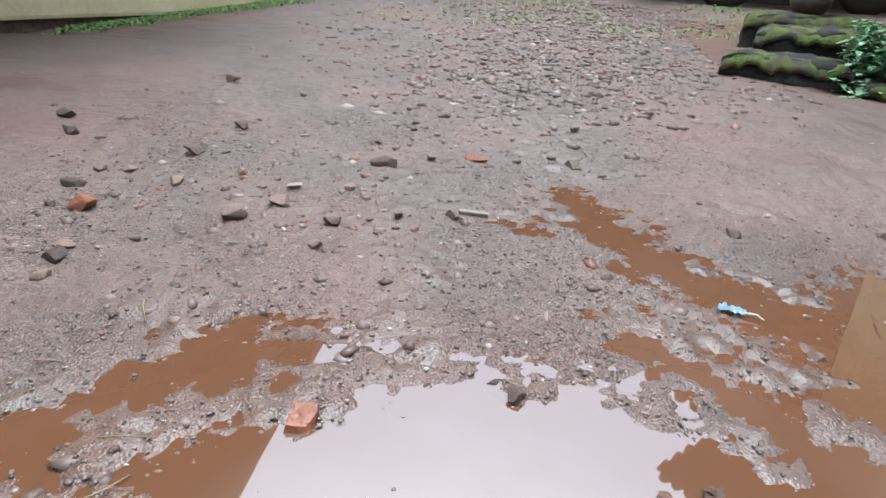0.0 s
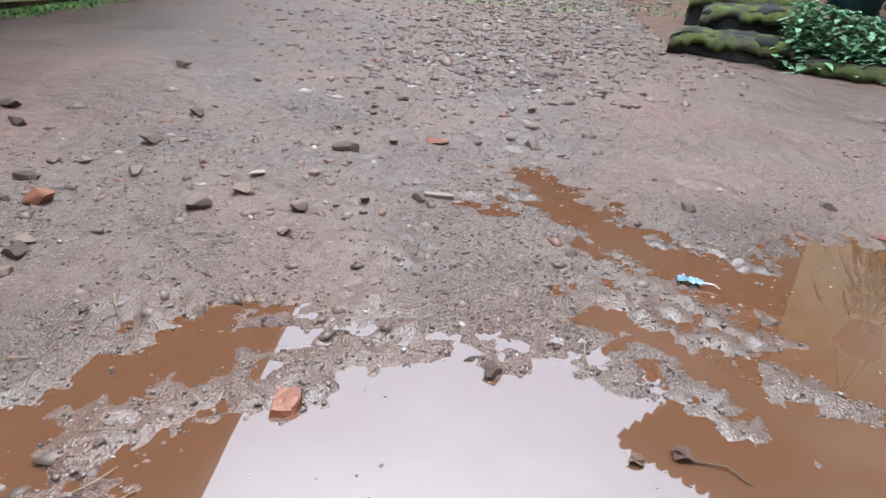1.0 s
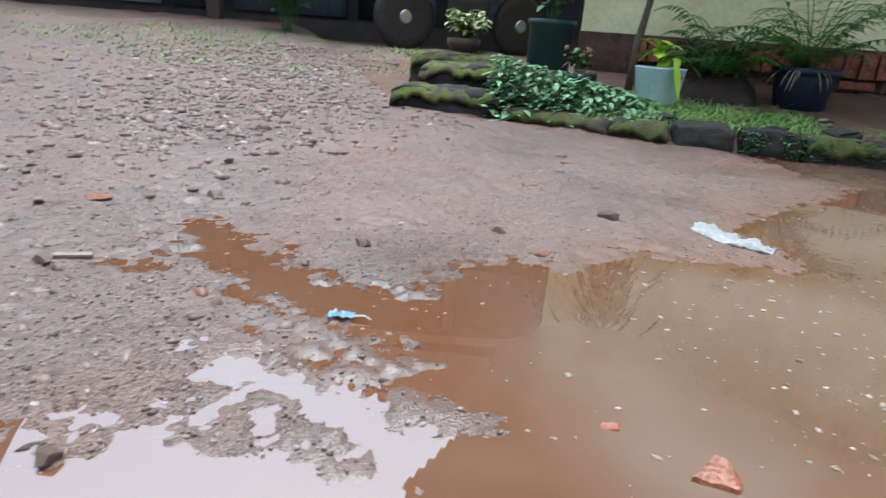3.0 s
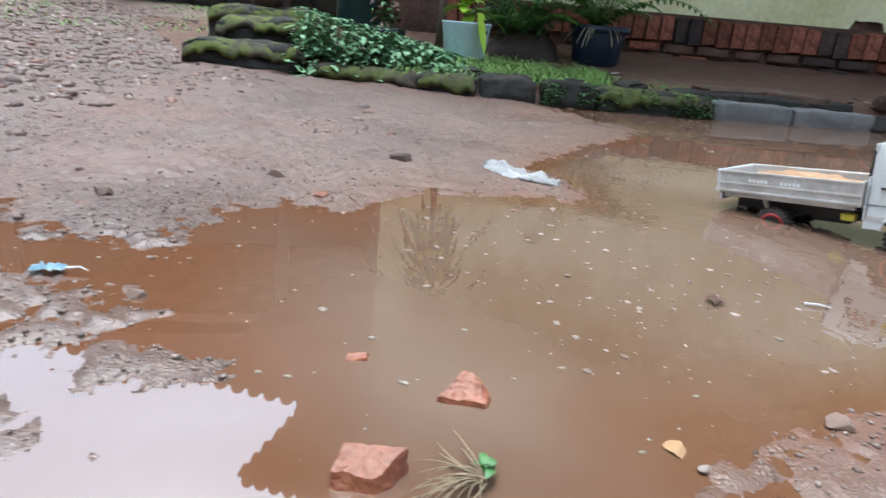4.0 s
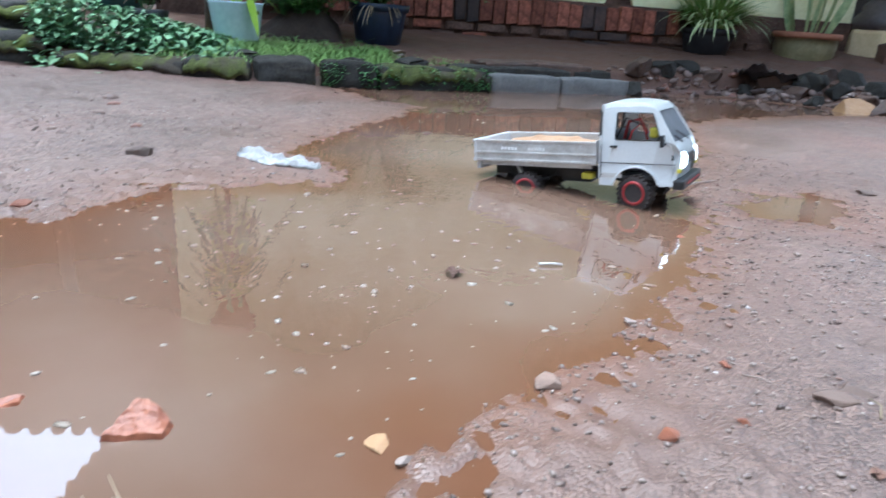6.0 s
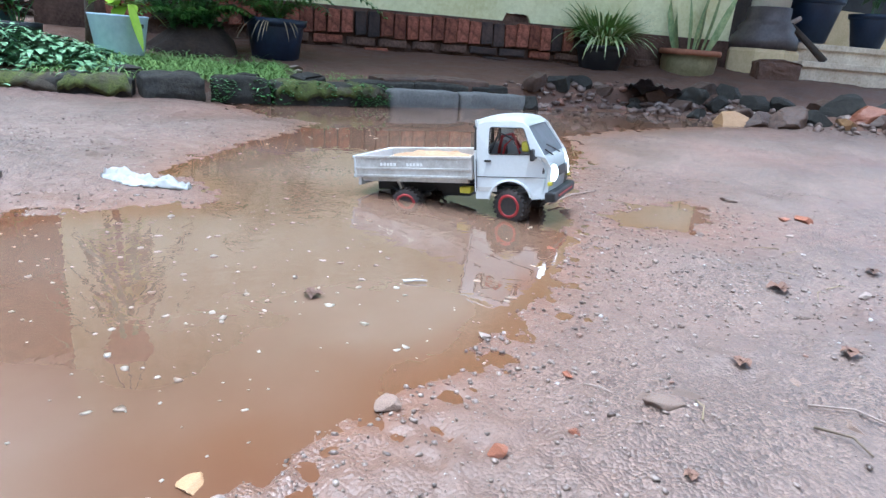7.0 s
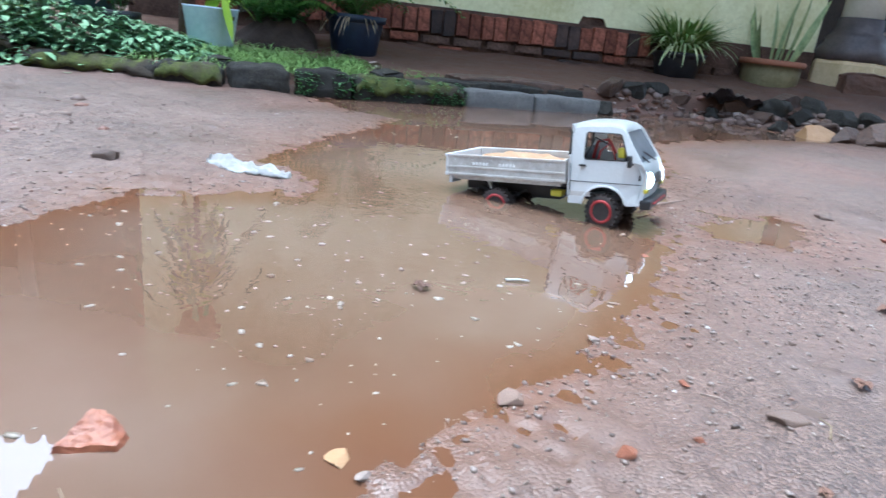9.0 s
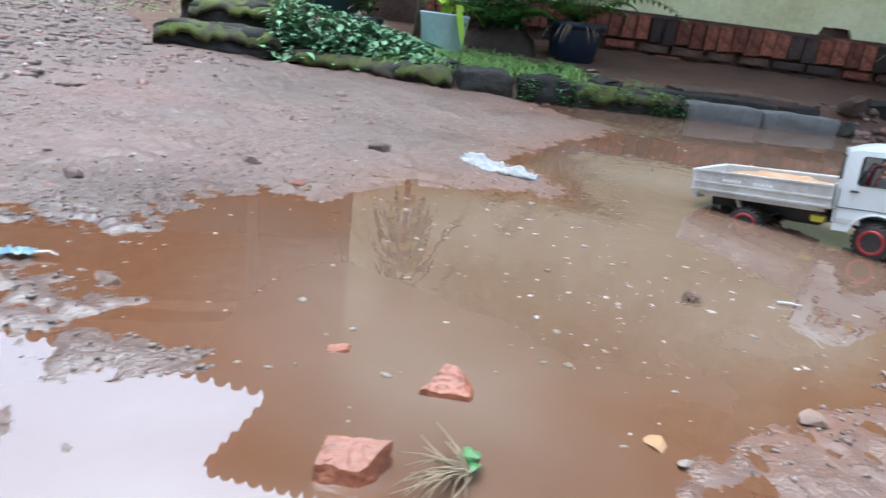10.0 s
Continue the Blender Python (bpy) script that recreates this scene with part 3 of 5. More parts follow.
R = Matrix.Translation((6.02, 0.56, 0)) @ Matrix.Rotation(math.atan2(-0.80, 0.60), 4, "Z")
steps = thing("porch_steps", R, "two worn cream plastered porch steps", "steps", kind="structure")
part("step", box(0.0, 2.8, 0.0, 0.5, -0.1, 0.355, 0.012), STEP, steps)
part("step", box(0.0, 2.8, 0.33, 0.9, 0.2, 0.485, 0.012), STEP, steps)
for y0, z0 in ((-0.022, 0.318), (0.308, 0.448)):
    part("nosing", box(-0.015, 2.81, y0, y0 + 0.06, z0, z0 + 0.041, 0.006), STEP, steps)
tagged(part("porch_floor", box(-0.2, 3.2, 0.901, 2.6, -0.1, 0.487, 0.01), STEP, None, at=R), "worn plaster porch floor", "floor", kind="structure")

# ---- the kerb of old blocks ----
KANG = math.degrees(math.atan2(-0.426, 0.905))


def block(seed, length, depth, height, mat, top=None, rough=0.011):
    """A weathered block, worn edges, with an optional moss cap as its own part."""
    bm = box(-length / 2, length / 2, 0, depth, -0.05, height)
    bmesh.ops.subdivide_edges(bm, edges=bm.edges, cuts=11, use_grid_fill=True)
    off = Vector((seed * 3.7, seed * 1.3, 0))
    for v in bm.verts:
        ex, ey = abs(v.co.x) / (length / 2), abs(v.co.y - depth / 2) / (depth / 2)
        wear = min(1.0, ex ** 9 + ey ** 6)
        up = max(0.0, v.co.z / height)
        v.co.z -= up ** 3 * (0.05 * height + 0.8 * rough) * wear
        v.co.x *= 1 - 0.9 * rough / length * up * ey ** 4
        if ey > 0.99 and v.co.y < depth / 2:
            v.co.y += rough * (1.2 * up ** 3 + 0.9 * noise.noise((v.co.x * 13, v.co.z * 22, seed)))
        v.co += rough * noise.noise_vector(v.co * 7 + off) + rough * 0.55 * noise.noise_vector(v.co * 21 + off) + rough * 0.3 * noise.noise_vector(v.co * 55 + off)
    return bm


def moss_cap(seed, length, depth, height, over=0.022):
    bm = bmesh.new()
    nx, ny = 44, 16
    vs = []
    for j in range(ny + 1):
        row = []
        for i in range(nx + 1):
            x, y = (i / nx - 0.5) * (length + 0.02), j / ny * depth - 0.012
            edge = min(i, nx - i) / 4.0
            lap = min(1.0, j / 3.0)
            worn = min(1.0, abs(2 * i / nx - 1) ** 9 + abs(2 * j / ny - 1) ** 6)
            z = height + 0.001 - 0.06 * height * worn + 0.010 * noise.noise((x * 10, y * 10, seed)) + 0.007 * noise.noise((x * 23, y * 23, seed)) + 0.006 * noise.noise((x * 45, y * 45, seed))
            z -= (1 - lap) ** 1.5 * over * (1.2 + 1.6 * noise.noise((x * 11, 5, seed)) + 0.8 * noise.noise((x * 31, 2, seed))) + max(0, 1 - edge) * 0.02
            row.append(bm.verts.new((x, y, z)))
        vs.append(row)
    for j in range(ny):
        for i in range(nx):
            bm.faces.new((vs[j][i], vs[j][i + 1], vs[j + 1][i + 1], vs[j + 1][i]))
    r = bmesh.ops.extrude_face_region(bm, geom=bm.faces[:])
    for v in [g for g in r["geom"] if isinstance(g, bmesh.types.BMVert)]:
        v.co.z -= 0.02
    return bm


def kerb_block(seed, ax, ay, bx, by, depth, height, mat, moss, label, z=0.0):
    length = math.hypot(bx - ax, by - ay)
    m = pose((ax + bx) / 2, (ay + by) / 2, z, 0, 0, math.degrees(math.atan2(by - ay, bx - ax)))
    t = thing("kerb_block", m, label, "kerb block", "kerb along the bank")
    part("stone", block(seed, length - 0.006, depth, height, mat, rough=0.005 if mat == CONCRETE else 0.011 + 0.010 * (seed in (1, 2, 9))), mat, t, "", True)
    if moss:
        part("moss", moss_cap(seed, length - 0.03, depth, height), MOSS, t, "thick green moss", True)
    return t


kerb_block(1, 1.16, 3.08, 1.64, 2.90, 0.34, 0.125, KERB_STONE, True, "big mossy stone slab at the end of the kerb")
kerb_block(2, 1.36, 3.34, 1.86, 3.15, 0.40, 0.225, KERB_STONE, True, "upper mossy stone slab stacked behind the kerb")
kerb_block(9, 1.42, 3.74, 2.0, 3.55, 0.30, 0.27, KERB_STONE, True, "topmost mossy slab of the stacked stones")
kerb_block(3, 1.64, 2.86, 1.95, 2.46, 0.22, 0.075, KERB_STONE, True, "low kerb block covered with bright moss")
kerb_block(4, 1.93, 2.44, 2.12, 2.29, 0.20, 0.085, KERB_STONE, True, "short kerb block covered with green moss")
kerb_block(5, 2.14, 2.28, 2.35, 2.18, 0.20, 0.10, KERB_STONE, False, "dark wet kerb block with a broken top")
kerb_block(6, 2.36, 2.18, 2.55, 2.05, 0.20, 0.10, KERB_STONE, False, "dark kerb block with some weeds")
kerb_block(7, 2.56, 2.05, 3.02, 1.84, 0.20, 0.088, KERB_STONE, True, "long dark kerb stone with moss on top")
kerb_block(8, 3.03, 1.835, 3.36, 1.685, 0.12, 0.075, CONCRETE, False, "grey concrete kerb block at the water's edge")
kerb_block(10, 3.37, 1.68, 3.72, 1.52, 0.12, 0.07, CONCRETE, False, "grey concrete kerb block beside a puddle")


# ---- the toy truck ----
def truck(m):
    """Radio-controlled model of a small cab-over pickup: x ahead, 0.38 m long, wheels' tread at z = 0."""
    t = thing("toy_truck", m, "white radio-controlled toy pickup truck carrying sand, muddy wheels", "toy truck")
    W = 0.074                                       # half width

    def panel(outer, hole, place, thick, mat, name, label=""):
        """A sheet cut from an outline, with a rounded opening."""
        bm = bmesh.new()
        edges = []
        for loop in (outer, hole):
            vs = [bm.verts.new((u, 0, v)) for u, v in loop]
            edges += [bm.edges.new((a, c)) for a, c in zip(vs, vs[1:] + vs[:1])]
        bmesh.ops.triangle_fill(bm, edges=edges, use_beauty=True)
        r_ = bmesh.ops.extrude_face_region(bm, geom=bm.faces[:])
        for v in [g for g in r_["geom"] if isinstance(g, bmesh.types.BMVert)]:
            v.co.y = thick
        for v in bm.verts:
            v.co = place(v.co)
        return part(name, bm, mat, t, label)

    def rounded(corners, r_, steps=4):
        """Corners of an outline, each turned into a small arc."""
        out, k = [], len(corners)
        for i in range(k):
            p, a, c = Vector(corners[i]), Vector(corners[i - 1]), Vector(corners[(i + 1) % k])
            u, w = (a - p).normalized() * r_, (c - p).normalized() * r_
            for q in range(steps + 1):
                f = q / steps
                out.append(tuple(p + u * (1 - f) ** 2 + w * f ** 2))
        return out

    def inset(z):
        """How far the cab leans in above the waist."""
        return 0.010 * max(0.0, (z - 0.118) / 0.066) ** 1.2

    rings = []                                      # roof: crowned, rounded down at all its edges
    bm = bmesh.new()
    for x, z in [(0.1535, 0.1690), (0.1500, 0.1755), (0.1430, 0.1805), (0.1250, 0.1845), (0.1000, 0.1862), (0.0800, 0.1858), (0.0680, 0.1835), (0.0620, 0.1790), (0.0605, 0.1720)]:
        rings.append([bm.verts.new((x, y, z - drop_)) for y, drop_ in ((-0.0655, 0.0095), (-0.0640, 0.0045), (-0.0590, 0.0012), (-0.035, 0.0), (0.0, -0.0006), (0.035, 0.0), (0.0590, 0.0012), (0.0640, 0.0045), (0.0655, 0.0095))])
    for a, c in zip(rings, rings[1:]):
        for k in range(8):
            bm.faces.new((a[k], a[k + 1], c[k + 1], c[k]))
    bmesh.ops.solidify(bm, geom=bm.faces[:], thickness=0.002)
    part("cab_roof", bm, PAINT, t, "", True)
    screen = lambda co: Vector((0.1875 - (co.z - 0.117) * 0.64 - 0.006 * (co.x / 0.07) ** 4 - co.y, co.x * (1 - 0.10 * max(0, (co.z - 0.117) / 0.055)), co.z))
    panel([(-0.073, 0.114), (0.073, 0.114), (0.073, 0.174), (-0.073, 0.174)], rounded([(-0.064, 0.1205), (0.064, 0.1205), (0.063, 0.1685), (-0.063, 0.1685)], 0.006), screen, 0.003, PAINT, "windscreen_frame")
    for sgn in (-1, 1):
        y = sgn * W
        arch = [(0.060, 0.042), (0.084, 0.042)] + [(0.124 + 0.039 * math.cos(a), 0.040 + 0.037 * math.sin(a)) for a in [math.pi - k * (math.pi - 0.1) / 12 for k in range(13)]] + [(0.188, 0.046), (0.1945, 0.075), (0.1955, 0.098), (0.1875, 0.116)]
        shell = arch + [(0.1680, 0.148), (0.1560, 0.168), (0.148, 0.1745), (0.130, 0.1775), (0.080, 0.1775), (0.064, 0.173), (0.060, 0.165)]
        window = rounded([(0.086, 0.1215), (0.163, 0.1215), (0.1475, 0.1660), (0.087, 0.1680)], 0.005)
        d = panel(shell, window, lambda co: Vector((co.x, sgn * (W - inset(co.z) - co.y) - sgn * 0.010 * max(0, (co.x - 0.186) / 0.010) ** 2 * (co.z < 0.12), co.z)), 0.004, PAINT, "door")
        part("handle", box(0.078, 0.090, y - 0.002, y + 0.003, 0.1085, 0.1120, 0.001) if sgn > 0 else box(0.078, 0.090, y - 0.003, y + 0.002, 0.1085, 0.1120, 0.001), BLACK, d, "black door handle")
        part("seam", box(0.0615, 0.0625, y - 0.0008, y + 0.0008, 0.055, 0.113), BLACK, d)
        part("seam", box(0.062, 0.188, y - 0.0008, y + 0.0008, 0.0815, 0.0825), BLACK, d)
        part("arch_trim", tube([(0.124 + 0.0385 * math.cos(a), y + sgn * 0.001, 0.042 + 0.0345 * math.sin(a)) for a in [math.pi - 0.15 - k * (math.pi - 0.3) / 10 for k in range(11)]], 0.0022, 6), PAINT, d)
        part("door_stripe", box(0.064, 0.1, y - 0.001, y + 0.0012, 0.056, 0.064), BED, d)
        part("window_trim", tube([(u, sgn * (W - inset(v)), v) for u, v in window + window[:1]], 0.0011, 5), BLACK, t)
        mir = part("mirror", box(0.165, 0.171, y + sgn * 0.004, y + sgn * 0.018, 0.112, 0.132, 0.002) if sgn > 0 else box(0.165, 0.171, y - 0.018, y - 0.004, 0.112, 0.132, 0.002), BLACK, t)
        part("mirror_arm", tube([(0.172, y, 0.116), (0.168, y + sgn * 0.007, 0.118)], 0.0015, 5), BLACK, mir)
        lamp = part("headlight", lathe([(0.0145, 0.0), (0.0145, 0.004), (0.012, 0.006), (0.0, 0.007)], 20), LAMP, t, "lit round white headlight", True,
                    pose(0.1925, sgn * 0.050, 0.088, 0, 88, 17 * sgn))
        part("headlight_rim", lathe([(0.0165, -0.003), (0.0165, 0.003), (0.0148, 0.004)], 20), CHROME, lamp)
        part("indicator", box(0.1905, 0.1975, sgn * 0.066 - 0.005, sgn * 0.066 + 0.005, 0.068, 0.074, 0.001), YELLOW, t)
    # front panel
    bm = bmesh.new()
    prof = [(0.190, 0.043), (0.195, 0.075), (0.1965, 0.098), (0.190, 0.113), (0.183, 0.119)]
    rings = [[bm.verts.new((x - 0.010 * (abs(y) / W) ** 4, y, z)) for y in (-W, -0.065, -0.04, 0, 0.04, 0.065, W)] for x, z in prof]
    for a, c in zip(rings, rings[1:]):
        for k in range(6):
            bm.faces.new((a[k], a[k + 1], c[k + 1], c[k]))
    bmesh.ops.solidify(bm, geom=bm.faces[:], thickness=0.003)
    part("front_panel", bm, PAINT, t, "", True)
    part("grille", box(0.1945, 0.199, -0.030, 0.030, 0.079, 0.096, 0.002), BLACK, t)
    part("bumper", box(0.186, 0.205, -0.076, 0.076, 0.040, 0.057, 0.004), BLACK, t, "black plastic front bumper")
    part("bumper_strip", box(0.2045, 0.2065, -0.05, 0.05, 0.047, 0.050), RED, t)
    bm = bmesh.new()                                # windscreen
    vs = [bm.verts.new(p) for p in ((0.1835, -0.066, 0.119), (0.1835, 0.066, 0.119), (0.1505, 0.059, 0.170), (0.1505, -0.059, 0.170))]
    bm.faces.new(vs)
    bmesh.ops.solidify(bm, geom=bm.faces[:], thickness=0.0012)
    part("windscreen", bm, SCREEN, t)
    part("wiper", tube([(0.187, 0.03, 0.116), (0.180, 0.0, 0.1275), (0.176, -0.02, 0.134)], 0.0013, 5), BLACK, t)
    part("wiper", tube([(0.187, -0.02, 0.116), (0.180, -0.045, 0.1275)], 0.0013, 5), BLACK, t)
    # cab back with its framed window
    part("cab_back", box(0.058, 0.062, -W, W, 0.055, 0.128, 0.001), PAINT, t)
    part("cab_back_top", box(0.060, 0.064, -0.068, 0.068, 0.168, 0.181, 0.001), PAINT, t)
    for y in (-0.068, -0.022, 0.022, 0.068):
        part("back_window_bar", tube([(0.059, y, 0.128), (0.061, y * 0.95, 0.169)], 0.0032, 6), BLACK, t)
    for z in (0.128, 0.169):
        part("back_window_bar", tube([(0.058, -0.068, z), (0.058, 0.068, z)], 0.003, 6), BLACK, t)
    part("cab_floor", box(0.062, 0.186, -0.070, 0.070, 0.054, 0.060), BLACK, t)
    part("seat", box(0.066, 0.105, -0.062, 0.062, 0.060, 0.098, 0.006), BLACK, t)
    part("seat_back", box(0.064, 0.078, -0.060, 0.060, 0.098, 0.135, 0.004), BLACK, t)
    part("dashboard", box(0.150, 0.186, -0.068, 0.068, 0.085, 0.113, 0.004), BLACK, t)
    part("steering_wheel", tube([(0.140 + 0.006 * math.sin(a), 0.033 + 0.016 * math.cos(a), 0.120 + 0.016 * math.sin(a)) for a in [k * math.pi / 8 for k in range(17)]], 0.0018, 6), BLACK, t)
    part("cable", tube([(0.10, -0.05, 0.10), (0.11, -0.055, 0.135), (0.125, -0.05, 0.15), (0.135, -0.048, 0.12)], 0.002, 6), RED, t)
    part("wrap", box(0.140, 0.154, -0.058, -0.044, 0.124, 0.142, 0.004), YELLOW, t)
    part("cable", tube([(0.09, -0.03, 0.12), (0.10, -0.04, 0.15), (0.12, -0.045, 0.155), (0.13, -0.03, 0.13)], 0.003, 6), RED, t)
    part("cable", tube([(0.08, -0.05, 0.12), (0.10, -0.055, 0.158), (0.125, -0.05, 0.145)], 0.002, 6), BLACK, t)
    # load bed: boards with ribs
    X0, X1 = -0.184, 0.055
    part("bed_floor", box(X0, X1, -0.077, 0.077, 0.078, 0.084, 0.001), BED, t)
    for sgn in (-1, 1):
        y = sgn * 0.0785
        bd = part("side_board", box(X0, X1, min(y, y - sgn * 0.004), max(y, y - sgn * 0.004), 0.076, 0.117, 0.0012), BED, t)
        for z in (0.080, 0.094, 0.1155):
            part("rib", box(X0, X1, y - 0.0018, y + 0.0018, z - 0.0022, z + 0.0022, 0.001), BED, bd)
        for i in range(6):
            part("rivet", lathe([(0.0016, 0), (0.0012, 0.0012), (0, 0.0016)], 8), CHROME, bd, "", True, pose(X0 + 0.015 + i * 0.039, y, 0.1085, -90 * sgn, 0, 0))
        for x, w in [(-0.130 + 0.007 * k, 0.0045) for k in range(5)] + [(-0.075 + 0.007 * k, 0.0045) for k in range(5)]:
            part("lettering", box(x, x + w, y - 0.0008, y + 0.0008, 0.099, 0.1045), LETTER, bd, "pale painted bar")
        part("lower_rail", box(X0 + 0.01, X1 - 0.01, sgn * 0.068 - 0.004, sgn * 0.068 + 0.004, 0.069, 0.0765), BED, t)
    tail = part("tailgate", box(X0 - 0.004, X0, -0.079, 0.079, 0.076, 0.117, 0.0012), PAINT, t)
    for z in (0.080, 0.1155):
        part("rib", box(X0 - 0.006, X0 - 0.003, -0.079, 0.079, z - 0.0022, z + 0.0022), PAINT, tail)
    part("plate", box(X0 - 0.0055, X0 - 0.0038, -0.022, 0.022, 0.104, 0.111), BLACK, tail)
    part("plate_face", box(X0 - 0.0062, X0 - 0.005, -0.019, 0.019, 0.1055, 0.1095), LETTER, tail)
    part("rear_bumper", box(X0 - 0.003, X0 + 0.004, -0.068, 0.068, 0.060, 0.073, 0.001), PAINT, t)
    for sgn in (-1, 1):
        part("tail_light", box(X0 - 0.0045, X0 - 0.002, sgn * 0.055 - 0.010, sgn * 0.055 + 0.010, 0.0635, 0.070), RED, t)
    part("headboard", box(X1 - 0.003, X1, -0.077, 0.077, 0.084, 0.120, 0.001), BED, t)
    bm = bmesh.new()                                # heap of sand
    nx, ny = 40, 24
    vs = [[bm.verts.new((X0 + 0.005 + (X1 - X0 - 0.01) * i / nx, -0.073 + 0.146 * j / ny,
                         0.092 + 0.026 * math.sin(math.pi * i / nx) ** 0.6 * math.sin(math.pi * j / ny) ** 0.5 + 0.006 * noise.noise((i * 0.3, j * 0.3, 2)))) for i in range(nx + 1)] for j in range(ny + 1)]
    for j in range(ny):
        for i in range(nx):
            bm.faces.new((vs[j][i], vs[j][i + 1], vs[j + 1][i + 1], vs[j + 1][i]))
    part("sand", bm, SAND, t, "heap of wet yellow sand", True)
    part("box", box(0.030, 0.05, 0.045, 0.065, 0.10, 0.122, 0.002), BLACK, t)
    # chassis
    for sgn in (-1, 1):
        part("frame_rail", box(-0.165, 0.170, sgn * 0.026 - 0.003, sgn * 0.026 + 0.003, 0.046, 0.062), BLACK, t)
    part("gearbox", box(-0.03, 0.03, -0.024, 0.024, 0.036, 0.062, 0.004), BLACK, t)
    part("battery_pack", box(0.022, 0.044, -0.060, -0.040, 0.048, 0.060, 0.003), YELLOW, t, "yellow wrapped battery")
    for x in (0.124, -0.082):
        drop = 0.0 if x > 0 else 0.005
        part("axle", tube([(x, -0.062, 0.030 - drop), (x, 0.062, 0.030 - drop)], 0.006, 8), BLACK, t)
        part("differential", lathe([(0.006, -0.014), (0.015, -0.006), (0.015, 0.006), (0.006, 0.014)], 14), BLACK, t, "", True, pose(x, 0.008, 0.030 - drop, 90, 0, 0))
        for sgn in (-1, 1):
            part("leaf_spring", tube([(x - 0.048, sgn * 0.040, 0.052), (x - 0.02, sgn * 0.040, 0.040), (x, sgn * 0.040, 0.037), (x + 0.02, sgn * 0.040, 0.040), (x + 0.048, sgn * 0.040, 0.052)], 0.0028, 6), BLACK, t)
            part("shock", tube([(x - 0.012, sgn * 0.048, 0.034), (x - 0.028, sgn * 0.045, 0.066)], 0.0045, 8), CHROME, t)
            steer = -12 if x > 0 else 0
            wm = pose(x, sgn * 0.064, 0.0305 - drop, 0, 0, steer)
            tyre = part("wheel", lathe([(0.0195, -0.0125), (0.0265, -0.0130), (0.0295, -0.010), (0.0300, 0.0), (0.0295, 0.010), (0.0265, 0.0130), (0.0195, 0.0125)], 32), RUBBER, t, "muddy black knobbly tyre", True, wm @ pose(0, 0, 0, 90, 0, 0))
            bm = bmesh.new()
            for k in range(22):
                a = 2 * math.pi * k / 22
                for r in (-1, 1):
                    add_box(bm, -0.0022, 0.0022, -0.0016, 0.0020, -0.0055, 0.0055, 0,
                            Matrix.Rotation(a + 0.07 * r, 4, "Z") @ Matrix.Translation((0.0302, 0, 0.0072 * r)) @ Matrix.Rotation(math.pi / 2, 4, "Z") @ Matrix.Rotation(0.3 * r, 4, "Y"))
            part("tread", bm, RUBBER, tyre)
            o = -sgn                                # outer face points away from the chassis
            part("rim", lathe([(0.0200, 0.0085 * o), (0.0215, 0.0130 * o), (0.0170, 0.0142 * o), (0.0150, 0.0100 * o), (0.0148, 0.0040 * o)], 26), RED, tyre, "red wheel rim", True)
            bm = lathe([(0.0147, 0.002 * o), (0.0146, 0.0042 * o), (0.0060, 0.0048 * o), (0.0055, 0.0115 * o), (0.0, 0.012 * o)], 20)
            part("hub", bm, BLACK, tyre, "black wheel hub")
            for k in range(6):
                a = k * math.pi / 3
                part("spoke", tube([(0.005 * math.cos(a), 0.005 * math.sin(a), 0.0085 * o), (0.0165 * math.cos(a), 0.0165 * math.sin(a), 0.0095 * o)], 0.0017, 5), BLACK, tyre)
    return t


TRUCK_AT = pose(1.818, 0.698, -0.022, -0.5, -7.5, -80)
truck(TRUCK_AT)


# ---- pots and plants on the bank ----
def pot_at(name, x, y, z, label, category="plant pot", group="pots along the house"):
    return thing(name, Matrix.Translation((x, y, z)), label, category, group)


def pot_body(t, r0, r1, h, mat, rim=0.014, lab=""):
    p = part("pot", lathe([(r0 * 0.9, 0), (r0, 0.004), (r1 * 0.97, h - 0.04), (r1 * 0.97, h - 0.036), (r1 + rim * 0.6, h - 0.034), (r1 + rim, h), (r1 - 0.012, h + 0.001), (r1 - 0.02, h - 0.03)], 36, 0.006), mat, t, lab, True)
    part("soil", lathe([(0.01, h - 0.032), (r1 - 0.022, h - 0.034), (r1 - 0.03, h - 0.02), (0.0, h - 0.012)], 20), SOIL, t)
    return p


def stems(bm, rng, count, z, spread, height, radius=0.003):
    tips = []
    for _ in range(count):
        a, s = rng.uniform(0, 2 * math.pi), rng.uniform(0.2, 1) * spread
        tip = Vector((s * math.cos(a), s * math.sin(a), z + height * rng.uniform(0.6, 1.0)))
        add_tube(bm, [(0.2 * tip.x, 0.2 * tip.y, z), (0.5 * tip.x, 0.5 * tip.y, z + 0.5 * (tip.z - z)), tip], radius, 5, 0.6)
        tips.append(tip)
    return tips


